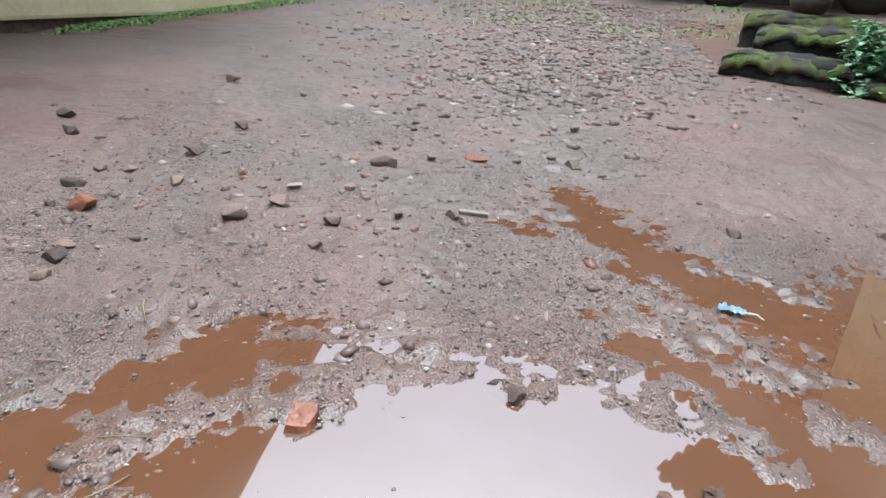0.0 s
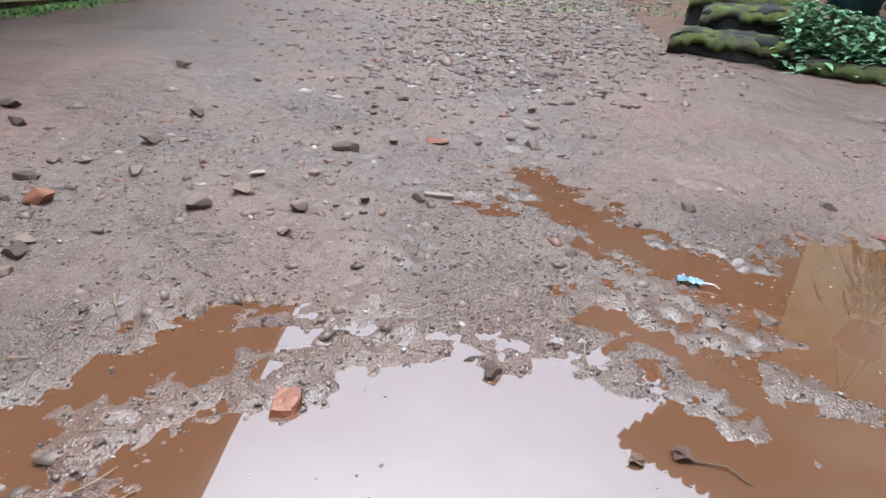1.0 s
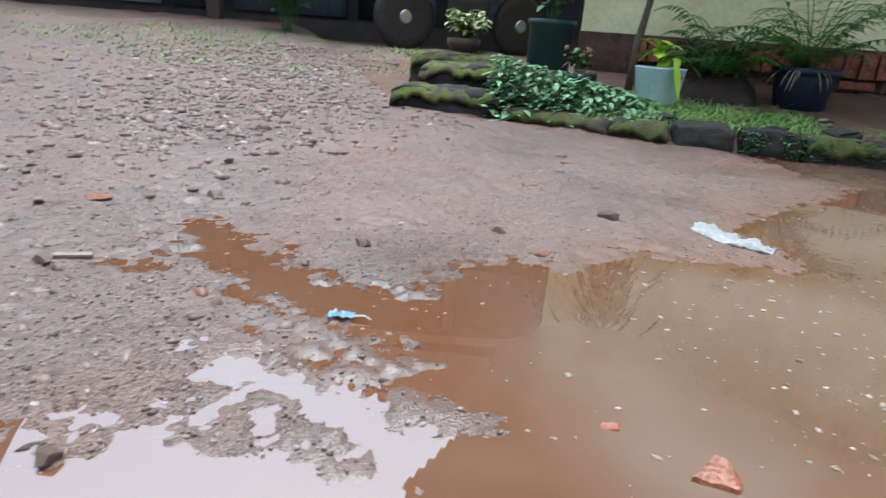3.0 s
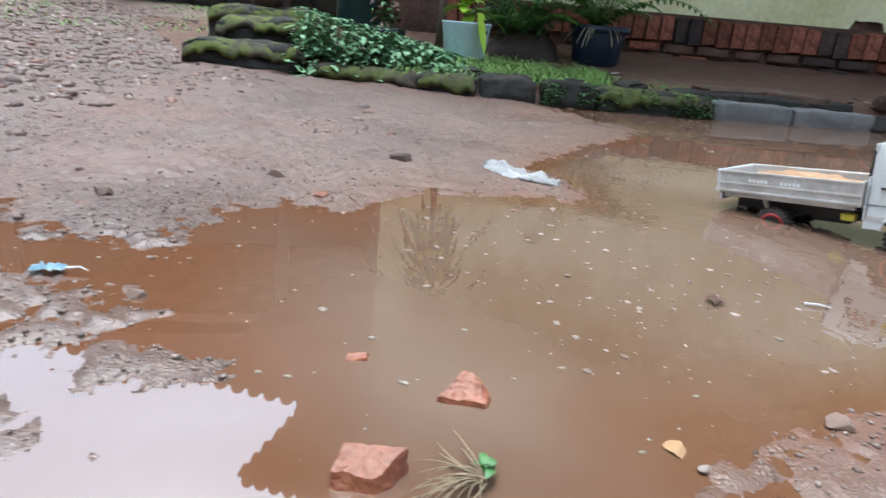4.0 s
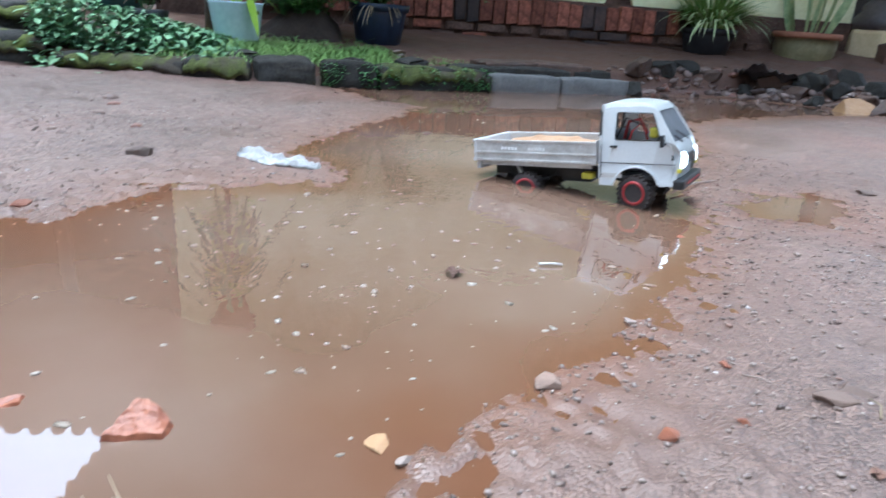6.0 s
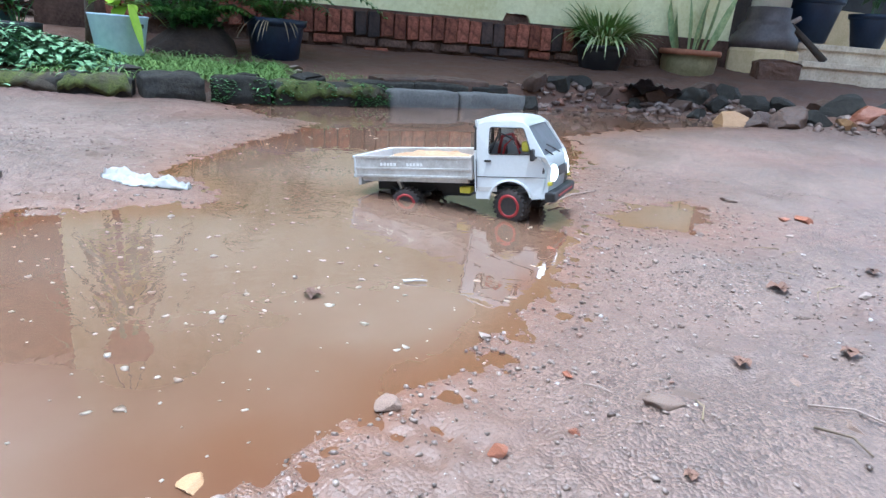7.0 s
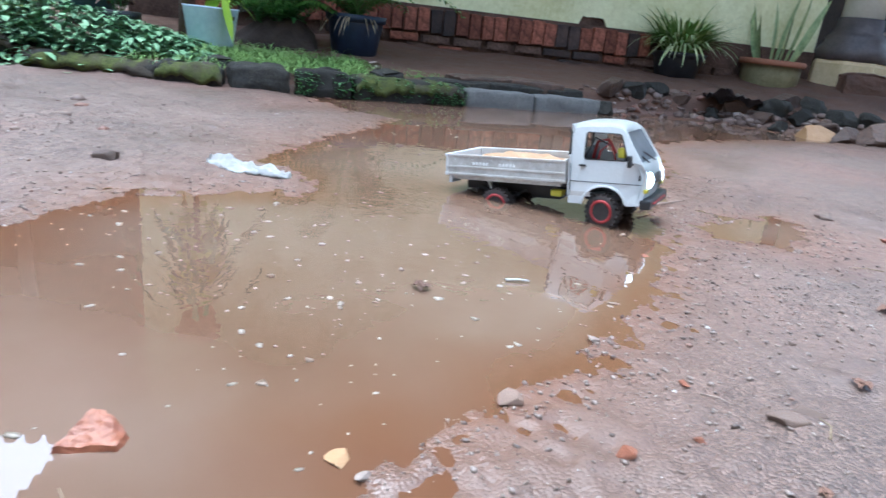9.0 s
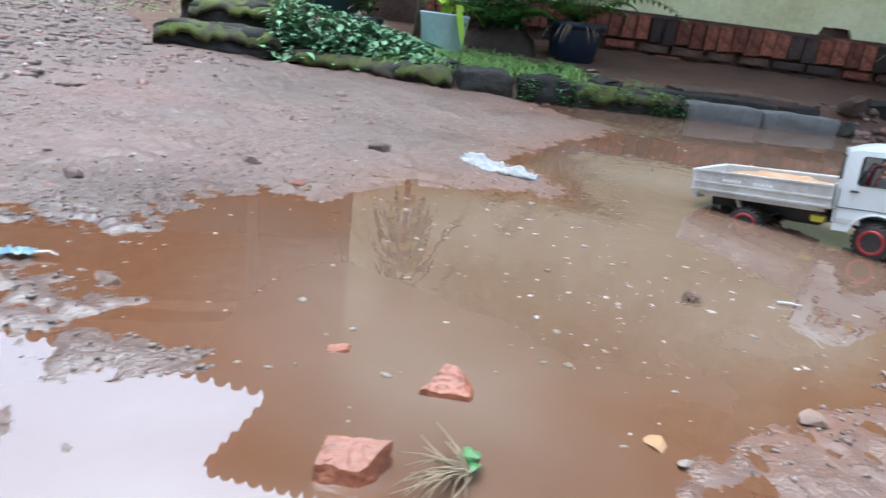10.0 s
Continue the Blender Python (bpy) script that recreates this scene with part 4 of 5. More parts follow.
def broad_plant(t, seed, count, z, spread, height, size, mat, name="foliage", width=0.5, stalks=True):
    """Stalks with broad drooping leaves."""
    rng = random.Random(seed)
    bm = bmesh.new()
    tips = stems(bm, rng, max(3, count // 6), z, spread, height)
    if stalks:
        part("stalk", bm, LEAF, t)
    else:
        bm.free()
    bm = bmesh.new()
    for i in range(count):
        tip = tips[i % len(tips)]
        k = rng.uniform(0.45, 1.0)
        p = Vector((tip.x * k, tip.y * k, z + (tip.z - z) * k))
        a = rng.uniform(0, 2 * math.pi)
        leaf(bm, p, (math.cos(a), math.sin(a), rng.uniform(-0.1, 0.8)), size * rng.uniform(0.6, 1.15), size * width * rng.uniform(0.8, 1.1), rng.uniform(0.2, 0.7), 4)
    return part(name, bm, mat, t, "", True)


def blade_plant(t, seed, count, z, length, width, mat, droop=0.7, lean=0.8, radius=0.05, name="foliage"):
    """A tuft of long narrow arching blades."""
    rng = random.Random(seed)
    bm = bmesh.new()
    for _ in range(count):
        a, r = rng.uniform(0, 2 * math.pi), radius * rng.random()
        leaf(bm, (r * math.cos(a), r * math.sin(a), z), (lean * rng.uniform(0.2, 1) * math.cos(a), lean * rng.uniform(0.2, 1) * math.sin(a), 1),
             length * rng.uniform(0.55, 1.1), width * rng.uniform(0.7, 1.2), droop * rng.uniform(0.4, 1.2), 6)
    return part(name, bm, mat, t, "", True)


def fern(t, seed, fronds, z, length, mat=None):
    """Arching fronds with rows of leaflets."""
    rng = random.Random(seed)
    for f in range(fronds):
        bm = bmesh.new()
        a = 2 * math.pi * f / fronds + rng.uniform(-0.3, 0.3)
        out, L, up = Vector((math.cos(a), math.sin(a), 0)), length * rng.uniform(0.7, 1.1), rng.uniform(0.8, 1.9)
        pts = []
        for i in range(18):
            u = i / 17
            pts.append(out * (L * 0.75 * u) + Vector((0, 0, z + L * (up * u - (0.35 + 0.45 * up) * u * u))))
        add_tube(bm, pts, 0.003, 5, 0.4)
        side = out.cross(Vector((0, 0, 1)))
        for i in range(2, 18):
            w = 0.085 * math.sin(math.pi * (0.12 + 0.85 * i / 18)) + 0.012
            for sgn in (-1, 1):
                leaf(bm, pts[i], side * sgn + out * 0.35 + Vector((0, 0, 0.1)), w, 0.017, 0.35, 2)
        part("frond", bm, mat or FERN, t, "", True)


tub = pot_at("plant_tub", 2.355, 2.75, 0.135, "pale blue plastic tub with a large-leaved lime plant", "plant tub")
p = part("pot", lathe([(0.088, 0), (0.092, 0.004), (0.114, 0.15), (0.116, 0.152), (0.116, 0.158), (0.108, 0.159), (0.10, 0.13)], 36), TUB, tub, "", True)
part("tub_clip", box(0.03, 0.042, -0.111, -0.104, 0.112, 0.128, 0.001), BLACK, p)
part("soil", lathe([(0.01, 0.128), (0.102, 0.128), (0.08, 0.14), (0.0, 0.145)], 20), SOIL, tub)
broad_plant(tub, 3, 16, 0.14, 0.07, 0.16, 0.13, LIME, width=0.48)
bm = bmesh.new()
leaf(bm, (-0.01, -0.108, 0.20), (0.05, -0.18, -0.5), 0.15, 0.05, 0.25, 6)
leaf(bm, (0.10, -0.06, 0.18), (0.4, -0.2, -0.2), 0.08, 0.035, 0.4, 5)
part("hanging_leaf", bm, LIME, tub, "yellow-green hanging leaf", True)

navy = pot_at("plant_pot", 3.21, 2.755, 0.112, "navy blue plastic pot holding an arching green fern")
pot_body(navy, 0.115, 0.148, 0.225, NAVY)
fern(navy, 5, 20, 0.20, 0.72)
fern(navy, 8, 9, 0.20, 0.40)
bm = bmesh.new()
rng = random.Random(9)
for i in range(26):
    a = rng.uniform(0, 6.283)
    leaf(bm, (0.13 * math.cos(a), 0.13 * math.sin(a), 0.215), (math.cos(a), math.sin(a), 0.1), rng.uniform(0.06, 0.14), 0.006, 0.9, 5)
tagged(part("dry_blades", bm, DRY, navy, "dry straw-coloured blades", True), kind="stuff")

grass_pot = pot_at("plant_pot", 5.22, 1.73, 0.16, "black plastic pot with a dense spiky grass plant")
pot_body(grass_pot, 0.125, 0.165, 0.19, BLACK)
blade_plant(grass_pot, 11, 380, 0.17, 0.48, 0.014, GRASS, 0.6, 1.1, 0.10)
blade_plant(grass_pot, 12, 160, 0.17, 0.46, 0.014, VARIEGATED, 0.75, 1.15, 0.10, "pale_foliage")

urn = pot_at("urn", 5.66, 1.24, 0.165, "squat mossy glazed urn holding variegated snake plants", "urn")
part("pot", lathe([(0.13, 0), (0.17, 0.012), (0.172, 0.03), (0.185, 0.07), (0.19, 0.12), (0.186, 0.165), (0.205, 0.17), (0.21, 0.185), (0.205, 0.205), (0.18, 0.206), (0.17, 0.17)], 40, 0.004), GLAZE, urn, "", True)
part("rim_band", lathe([(0.2065, 0.168), (0.2125, 0.186), (0.2065, 0.206)], 40), CLAY, urn, "reddish clay rim", True)
part("soil", lathe([(0.01, 0.175), (0.172, 0.175), (0.1, 0.185), (0.0, 0.188)], 20), SOIL, urn)
rng = random.Random(21)
for i in range(10):
    bm = bmesh.new()
    a = rng.uniform(0, 6.283)
    leaf(bm, (0.10 * math.cos(a), 0.10 * math.sin(a), 0.17), (0.35 * math.cos(a), 0.35 * math.sin(a), 1), rng.uniform(0.34, 0.60), 0.048, 0.04, 7, 0.5, Vector((math.cos(a + 1.3), math.sin(a + 1.3), 0)))
    part("leaf_blade", bm, SNAKE, urn, "", True)

for k, (x, y, z, r, h) in enumerate(((6.62, 0.62, 0.50, 0.19, 0.31), (6.98, 0.24, 0.49, 0.155, 0.25))):
    t = pot_at("plant_pot", x, y, z, "navy blue pot with green leaves on the porch step")
    pot_body(t, r * 0.66, r, h, NAVY)
    broad_plant(t, 31 + k, 44, h - 0.03, 0.16, 0.4, 0.16, LEAF, width=0.36)

bowl = pot_at("plant_bowl", 1.77, 3.86, 0.265, "grey stone bowl with a cream variegated shrub", "plant bowl")
part("pot", lathe([(0.06, 0), (0.07, 0.01), (0.095, 0.05), (0.10, 0.085), (0.088, 0.086), (0.08, 0.07)], 30), DARK_STONE, bowl, "", True)
broad_plant(bowl, 41, 230, 0.07, 0.15, 0.18, 0.055, VARIEGATED, width=0.55)
broad_plant(bowl, 42, 60, 0.07, 0.12, 0.14, 0.05, LEAF, "green_foliage", 0.55)

bin_ = pot_at("plant_drum", 2.25, 3.70, 0.20, "dark green plastic drum in the shade", "drum")
DRUM = material("dark_green_plastic", (0.008, 0.03, 0.028), (0.02, 0.06, 0.055), 0.5, 8, 60, 0.1, depth=0.002)
part("pot", lathe([(0.12, 0), (0.125, 0.01), (0.13, 0.25), (0.14, 0.26), (0.14, 0.29), (0.12, 0.29), (0.115, 0.2)], 30), DRUM, bin_, "", True)
broad_plant(bin_, 45, 60, 0.25, 0.14, 0.5, 0.12, DEAD_LEAF, "reddish_foliage", 0.4)
broad_plant(bin_, 46, 40, 0.25, 0.14, 0.35, 0.11, LEAF, "green_foliage", 0.4)
small = pot_at("plant_pot", 2.10, 3.04, 0.125, "small black pot with a wilted brownish plant")
pot_body(small, 0.055, 0.075, 0.11, BLACK)
broad_plant(small, 47, 40, 0.1, 0.1, 0.14, 0.06, DEAD_LEAF, "wilted_foliage", 0.5)
broad_plant(small, 48, 20, 0.1, 0.1, 0.14, 0.05, LEAF, "green_foliage", 0.5)

heap = thing("bush", Matrix.Translation((2.90, 3.02, 0.10)), "dark bush on a root mound beside the fern pot", "bush")
bm = lathe([(0.24, -0.05), (0.24, 0.03), (0.19, 0.10), (0.11, 0.16), (0.02, 0.18)], 22, 0.1)
for v in bm.verts:
    v.co += 0.05 * noise.noise_vector(v.co * 7)
part("root_mound", bm, SOIL, heap, "dark root mound", True)
fern(heap, 77, 22, 0.14, 0.46)
broad_plant(heap, 78, 260, 0.02, 0.30, 0.34, 0.075, LEAF, "undergrowth", 0.4)

sapling = thing("sapling", Matrix.Translation((2.38, 3.03, 0.15)), "thin leaning sapling with lime leaves by the wall", "sapling")
part("trunk", tube([(0, 0, -0.05), (0.01, -0.01, 0.25), (0.045, -0.02, 0.5), (0.06, 0, 0.9)], 0.022, 9, 0.6), BARK, sapling, "", True)
bm = bmesh.new()
rng = random.Random(51)
for i in range(50):
    a, z = rng.uniform(0, 6.283), rng.uniform(0.5, 1.05)
    leaf(bm, (0.05, 0, z), (math.cos(a), math.sin(a), rng.uniform(-0.2, 0.6)), rng.uniform(0.1, 0.2), 0.07, 0.6, 4)
part("crown", bm, LIME, sapling, "", True)

# hanging pot under the eaves, seen in the water
hang = thing("hanging_pot", Matrix.Translation((2.40, 2.96, 1.22)), "terracotta hanging pot with a trailing plant", "hanging pot")
part("pot", lathe([(0.07, 0), (0.08, 0.01), (0.10, 0.10), (0.115, 0.11), (0.115, 0.14), (0.10, 0.14), (0.095, 0.10)], 28), CLAY, hang, "", True)
for k in range(3):
    a = 2.1 * k
    part("wire", tube([(0.11 * math.cos(a), 0.11 * math.sin(a), 0.14), (0, 0, 0.45), (0, 0, 1.40)], 0.002, 5), BLACK, hang)
bm = bmesh.new()
rng = random.Random(61)
for i in range(90):
    a = rng.uniform(0, 6.283)
    r = rng.uniform(0.02, 0.13) * (1 + (i > 50))
    leaf(bm, (r * math.cos(a), r * math.sin(a), rng.uniform(-0.42, 0.02)), (math.cos(a), math.sin(a), -0.7), rng.uniform(0.08, 0.2), 0.028, 0.5, 3)
part("trailing_foliage", bm, LEAF, hang, "", True)


# weeds, grass and litter on the bank
def bank_z(x, y):
    return 0.015 + float(rise(x, y))


rng = random.Random(71)
weeds = thing("weed_clump", Matrix.Translation((0, 0, 0)), "lush blue-green weeds spilling over the kerb", "weeds", kind="stuff")
bm = bmesh.new()
for i in range(2400):
    u, v = rng.random(), rng.gauss(0, 0.5)
    x, y = 1.66 + 0.60 * u + 0.10 * v, 3.08 - 0.50 * u + 0.15 * v
    hump = max(0.03, 0.24 * (1 - u) ** 0.7 * math.exp(-v * v))
    a = rng.uniform(0, 6.283)
    leaf(bm, (x, y, bank_z(x, y) + rng.uniform(0.02, 1) * hump), (math.cos(a), math.sin(a), rng.uniform(-0.2, 0.7)), rng.uniform(0.028, 0.062), rng.uniform(0.016, 0.032), 0.4, 3)
part("leaves", bm, BLUE_LEAF, weeds, "", True)
for i in range(14):
    bm = bmesh.new()
    u = i / 13
    x, y = 1.68 + 0.45 * u, 3.05 - 0.4 * u
    add_tube(bm, [(x, y, bank_z(x, y)), (x + 0.03, y - 0.02, bank_z(x, y) + 0.2 * (1 - u) + 0.03)], 0.003, 5, 0.5)
    part("stalk", bm, LEAF, weeds)

turf = thing("grass", Matrix.Identity(4), "thin green grass growing on the muddy bank", "grass", kind="stuff")
bm = bmesh.new()
for i in range(5400):
    if i < 4200:
        u, v = rng.random(), rng.gauss(0, 1)
        x, y = 2.02 + 0.85 * u + 0.09 * v, 2.72 - 0.40 * u + 0.13 * v
        h = 0.12 + 0.06 * noise.noise((x * 6, y * 6, 4))
    else:
        x, y = rng.uniform(2.2, 3.2), 0
        y = (3.2 + abs(rng.gauss(0, 0.12)) - KX * x) / KY
        h = 0.04
    if rise(x, y) < 0.05:
        continue
    a = rng.uniform(0, 6.283)
    leaf(bm, (x, y, bank_z(x, y) - 0.005), (0.7 * math.cos(a), 0.7 * math.sin(a), 1), h * rng.uniform(0.4, 1.6), 0.0034, 0.8, 4)
part("blades", bm, GRASS, turf, "", True)

kerb_weeds = thing("kerb_weeds", Matrix.Identity(4), "small creeping weeds on the kerb stones", "weeds", kind="stuff")
bm = bmesh.new()
for i in range(700):
    u = rng.random()
    x, y = 2.36 + 0.66 * u, 2.17 - 0.33 * u
    if noise.noise((u * 9, 3, 1)) < -0.1:
        continue
    d = rng.uniform(-0.035, 0.02)
    leaf(bm, (x + KX * d, y + KY * d, rng.uniform(0.004, 0.095)), (rng.uniform(-1, 1) - KX, rng.uniform(-1, 1) - KY, 0.3), rng.uniform(0.01, 0.022), 0.011, 0.3, 2)
part("leaves", bm, LEAF, kerb_weeds, "", True)


# ---- stones, rubble and litter ----
ROCKS = {}
for key, mat, flat, rgh in (("S", STONE, 0.7, 0.4), ("P", PALE, 0.45, 0.3), ("C", CHIP, 0.6, 0.4), ("D", DARK_STONE, 0.6, 0.45), ("Y", YELLOW_STONE, 0.55, 0.25)):
    ROCKS[key] = [mesh_of(rock(hash_ * 7 + ord(key), rgh, flat), mat, True) for hash_ in range(5)]
LABELS = {"S": "brown muddy stone lying on wet ground", "P": "pale flat stone chip in the mud", "C": "broken orange-red brick piece in the mud",
          "D": "dark wet stone on the muddy ground", "Y": "smooth yellow and white stone at the puddle's edge"}
rng = random.Random(81)


def stone(kind, x, y, size, sink=0.25, z=None, stretch=1.0, label=None, name="stone"):
    me = ROCKS[kind][rng.randrange(5)]
    o = new(name, me)
    base = max(ground_z(x, y), -0.012) if z is None else z
    sc = (size * 1.08 * stretch, size * rng.uniform(0.75, 1.0), size * rng.uniform(0.75, 1.0))
    o.matrix_basis = Matrix.LocRotScale((x, y, base + sc[2] * 0.5 * 0.55 - sc[2] * sink * 0.4), Euler((rng.uniform(-0.15, 0.15), rng.uniform(-0.15, 0.15), rng.uniform(0, 6.28))), sc)
    tagged(o, label or LABELS[kind], "stone", "loose stones on the yard")
    return o


for x, y, s in ((-0.089, 1.112, 0.042), (-0.135, 1.026, 0.047), (0.025, 1.064, 0.038), (-0.32, 0.881, 0.032), (-0.286, 0.799, 0.029), (-0.299, 1.166, 0.033),
                (-0.202, 1.234, 0.028), (0.104, 1.868, 0.034), (0.459, 1.841, 0.031), (0.433, 1.514, 0.038), (0.127, 1.461, 0.022), (0.207, 1.144, 0.027),
                (0.957, 1.235, 0.03), (0.451, 0.967, 0.021), (-0.018, 0.746, 0.017), (0.022, 0.971, 0.025), (-0.323, 1.964, 0.027), (0.68, 0.813, 0.02),
                (-0.142, 0.719, 0.014), (0.121, 1.099, 0.019), (0.013, 1.22, 0.023), (-0.417, 1.212, 0.029), (-0.459, 1.186, 0.029), (-0.284, 1.352, 0.024),
                (-0.009, 1.553, 0.024), (0.053, 1.677, 0.021), (0.83, 0.613, 0.026)):
    stone("S", x, y, s)
for x, y, s in ((-0.09, 1.199, 0.026), (0.914, 2.478, 0.03), (0.839, 0.545, 0.026), (0.924, 0.477, 0.019), (0.967, 0.473, 0.020), (0.992, 0.368, 0.012),
                (0.826, 0.445, 0.014), (0.894, 0.44, 0.013), (1.694, 0.289, 0.012), (2.033, 0.147, 0.015), (1.748, 0.028, 0.018), (1.391, 0.504, 0.026),
                (1.323, 0.36, 0.015)):
    stone("P", x, y, s, 0.1)
for x, y, s in ((1.67, 0.444, 0.022), (1.584, 0.44, 0.026), (1.652, 0.527, 0.024), (-0.364, 1.005, 0.053), (0.226, 1.484, 0.042), (0.45, 0.606, 0.021), (0.469, 0.538, 0.025),
                (0.992, 1.115, 0.027), (1.147, 0.246, 0.018), (1.292, 0.255, 0.011), (1.206, 0.211, 0.01), (2.189, 0.135, 0.035), (2.167, 0.171, 0.024)):
    stone("C", x, y, s)


def shard(name, x, y, turn, points, mat, label):
    """A broken piece of brick: the hull of a few corners, split into rough faces."""
    bm = bmesh.new()
    for p in points:
        bm.verts.new(p)
    r_ = bmesh.ops.convex_hull(bm, input=bm.verts[:])
    bmesh.ops.delete(bm, geom=[g for g in r_["geom_interior"] if isinstance(g, bmesh.types.BMVert)], context="VERTS")
    bmesh.ops.triangulate(bm, faces=bm.faces[:])
    for _ in range(4):
        bmesh.ops.subdivide_edges(bm, edges=[e for e in bm.edges if e.calc_length() > 0.004], cuts=1)
        bmesh.ops.triangulate(bm, faces=bm.faces[:])
    for v in bm.verts:
        v.co += 0.0016 * noise.noise_vector(v.co * 90) + 0.0009 * noise.noise_vector(v.co * 260)
    o = new(name, mesh_of(bm, mat))
    o.matrix_basis = pose(x, y, 0, 0, 0, turn)
    return tagged(o, label, "brick piece", "broken bricks in the puddle")


shard("brick_piece", 0.882, 0.518, -37, [(-.024, -.009, -.014), (.021, -.011, -.014), (.025, .007, -.014), (-.007, .022, -.014), (-.020, -.007, .005), (.018, -.008, .004),
      (.021, .006, .007), (-.003, .018, .017), (.007, .017, .016)], CHIP, "pyramid-like broken brick standing in the puddle")
shard("brick_piece", 0.768, 0.468, -37, [(-.020, -.019, -.014), (.012, -.020, -.014), (.029, .014, -.014), (-.020, .015, -.014), (-.019, -.008, .011), (.009, -.010, .010),
      (.027, .014, .020), (-.017, .013, .017)], CHIP, "large broken red brick shard in the puddle")
shard("brick_piece", 0.830, 0.614, -20, [(-.013, -.007, -.008), (.012, -.007, -.008), (.014, .006, -.008), (-.010, .007, -.008), (-.010, -.004, .001), (.009, -.005, .002),
      (.011, .005, .003), (-.007, .006, .002)], CHIP, "flat brick chip just breaking the water")
shard("brick_piece", 0.124, 0.592, 12, [(-.015, -.018, -.006), (.009, -.020, -.006), (.016, .014, -.006), (-.010, .017, -.006), (-.013, -.014, .007), (.006, -.016, .006), (.015, .002, .011),
      (.012, .012, .012), (-.008, .014, .013)], CHIP, "orange brick piece at the puddle's edge")
for x, y, s in ((-0.442, 1.093, 0.042), (-0.418, 0.996, 0.021), (-0.301, 0.846, 0.039), (-0.337, 1.328, 0.045), (-0.355, 1.589, 0.04), (-0.75, 1.509, 0.046),
                (-0.655, 1.395, 0.042), (0.389, 1.559, 0.022), (0.039, 1.398, 0.055), (0.685, 1.17, 0.032), (-0.595, 2.085, 0.05), (0.231, 0.671, 0.012),
                (0.299, 0.688, 0.017), (0.324, 0.668, 0.024), (0.287, 0.652, 0.012), (1.975, 1.25, 0.045), (1.251, 1.305, 0.045), (1.492, 0.2, 0.009)):
    stone("D", x, y, s, 0.3)
stone("S", 1.150, 0.356, 0.025, 0.3)
stone("Y", 0.998, 0.396, 0.027, 0.1)

# rubble heap at the end of the kerb
for key, mat in (("B", KERB_STONE), ("G", DARK_STONE), ("O", YELLOW_STONE), ("R", CHIP), ("M", KERB_STONE)):
    ROCKS[key] = [mesh_of(rock(k * 13 + ord(key), 0.9, 0.95), mat, False) for k in range(5)]
HEAP = ((3.78, 1.54, .13, "M"), (3.95, 1.58, .17, "G"), (4.10, 1.50, .12, "M"), (4.25, 1.46, .15, "B"), (4.36, 1.36, .10, "G"), (4.52, 1.22, .11, "B"), (4.62, 1.10, .14, "G"),
        (4.55, 0.98, .15, "G"), (4.66, 0.94, .17, "M"), (4.80, 0.92, .19, "G"), (4.46, 0.86, .10, "M"), (4.62, 0.80, .16, "B"), (4.76, 0.76, .15, "M"), (4.38, 0.68, .14, "O"), (4.52, 0.66, .15, "G"),
        (4.44, 0.54, .16, "G"), (4.66, 0.60, .17, "M"), (4.50, 0.42, .24, "G"), (4.72, 0.46, .14, "M"), (4.60, 0.32, .13, "B"), (4.92, 0.30, .16, "G"), (4.86, 0.20, .28, "B"), (4.74, 0.08, .18, "R"),
        (4.82, -0.02, .22, "B"), (4.58, 0.16, .12, "O"), (4.66, 0.02, .12, "G"), (4.60, -0.06, .13, "G"), (4.58, -0.14, .15, "R"), (4.70, -0.18, .18, "G"), (4.66, -0.32, .16, "B"))
for x, y, size_, key in HEAP:
    stone(key, x, y, size_, 0.3, None, 1.15, {"B": "rough dark stone in the rubble edge", "G": "rough grey-brown stone in the rubble edge", "O": "ochre broken stone in the rubble edge",
                                              "R": "broken red brick lump in the rubble edge", "M": "damp dark stone in the rubble edge"}[key], "rubble_stone")
for i in range(5):                                  # flat broken slabs stacked over the kerb
    u = i / 4
    t = thing("broken_slab", pose(3.10 + 0.5 * u, 1.90 - 0.24 * u + 0.03 * (i % 2), 0.083 + 0.022 * (i % 2), rng.uniform(-2, 2), rng.uniform(-2, 2), KANG + rng.uniform(-6, 6)), "thin broken stone slab lying on the kerb", "slab", "slabs on the kerb")
    part("slab", block(30 + i, 0.30 - 0.1 * (i == 4), 0.15, 0.02, KERB_STONE, rough=0.006), DARK_STONE if i % 2 else KERB_STONE, t)
for i in range(4):
    x, y = 2.2 + 0.22 * i, 2.42 - 0.10 * i
    t = thing("broken_slab", pose(x, y, bank_z(x, y), rng.uniform(-8, 8), rng.uniform(-8, 8), rng.uniform(0, 90)), "dark broken slab lying behind the kerb", "slab", "slabs on the kerb")
    part("slab", block(40 + i, 0.13, 0.09, 0.035, KERB_STONE, rough=0.01), KERB_STONE, t)
stone("P", 2.98, 2.36, 0.09, 0.1, None, 1.1, "pale stone lying on the bank")
stone("P", 2.93, 2.30, 0.05, 0.1, None, 1.1, "pale stone lying on the bank")
# dark plastic sheet and loose brick by the rubble
t = thing("plastic_sheet", pose(4.62, 1.12, ground_z(4.62, 1.12) + 0.03, -14, 10, -40), "crumpled dark blue plastic sheet", "plastic sheet")
bm = bmesh.new()
vs = [[bm.verts.new((i * 0.022 - 0.2, j * 0.022 - 0.13, 0.05 * noise.noise((i * 0.35, j * 0.3, 3)) + 0.02 * noise.noise((i * 0.9, j * 0.9, 5)))) for i in range(19)] for j in range(13)]
for j in range(12):
    for i in range(18):
        bm.faces.new((vs[j][i], vs[j][i + 1], vs[j + 1][i + 1], vs[j + 1][i]))
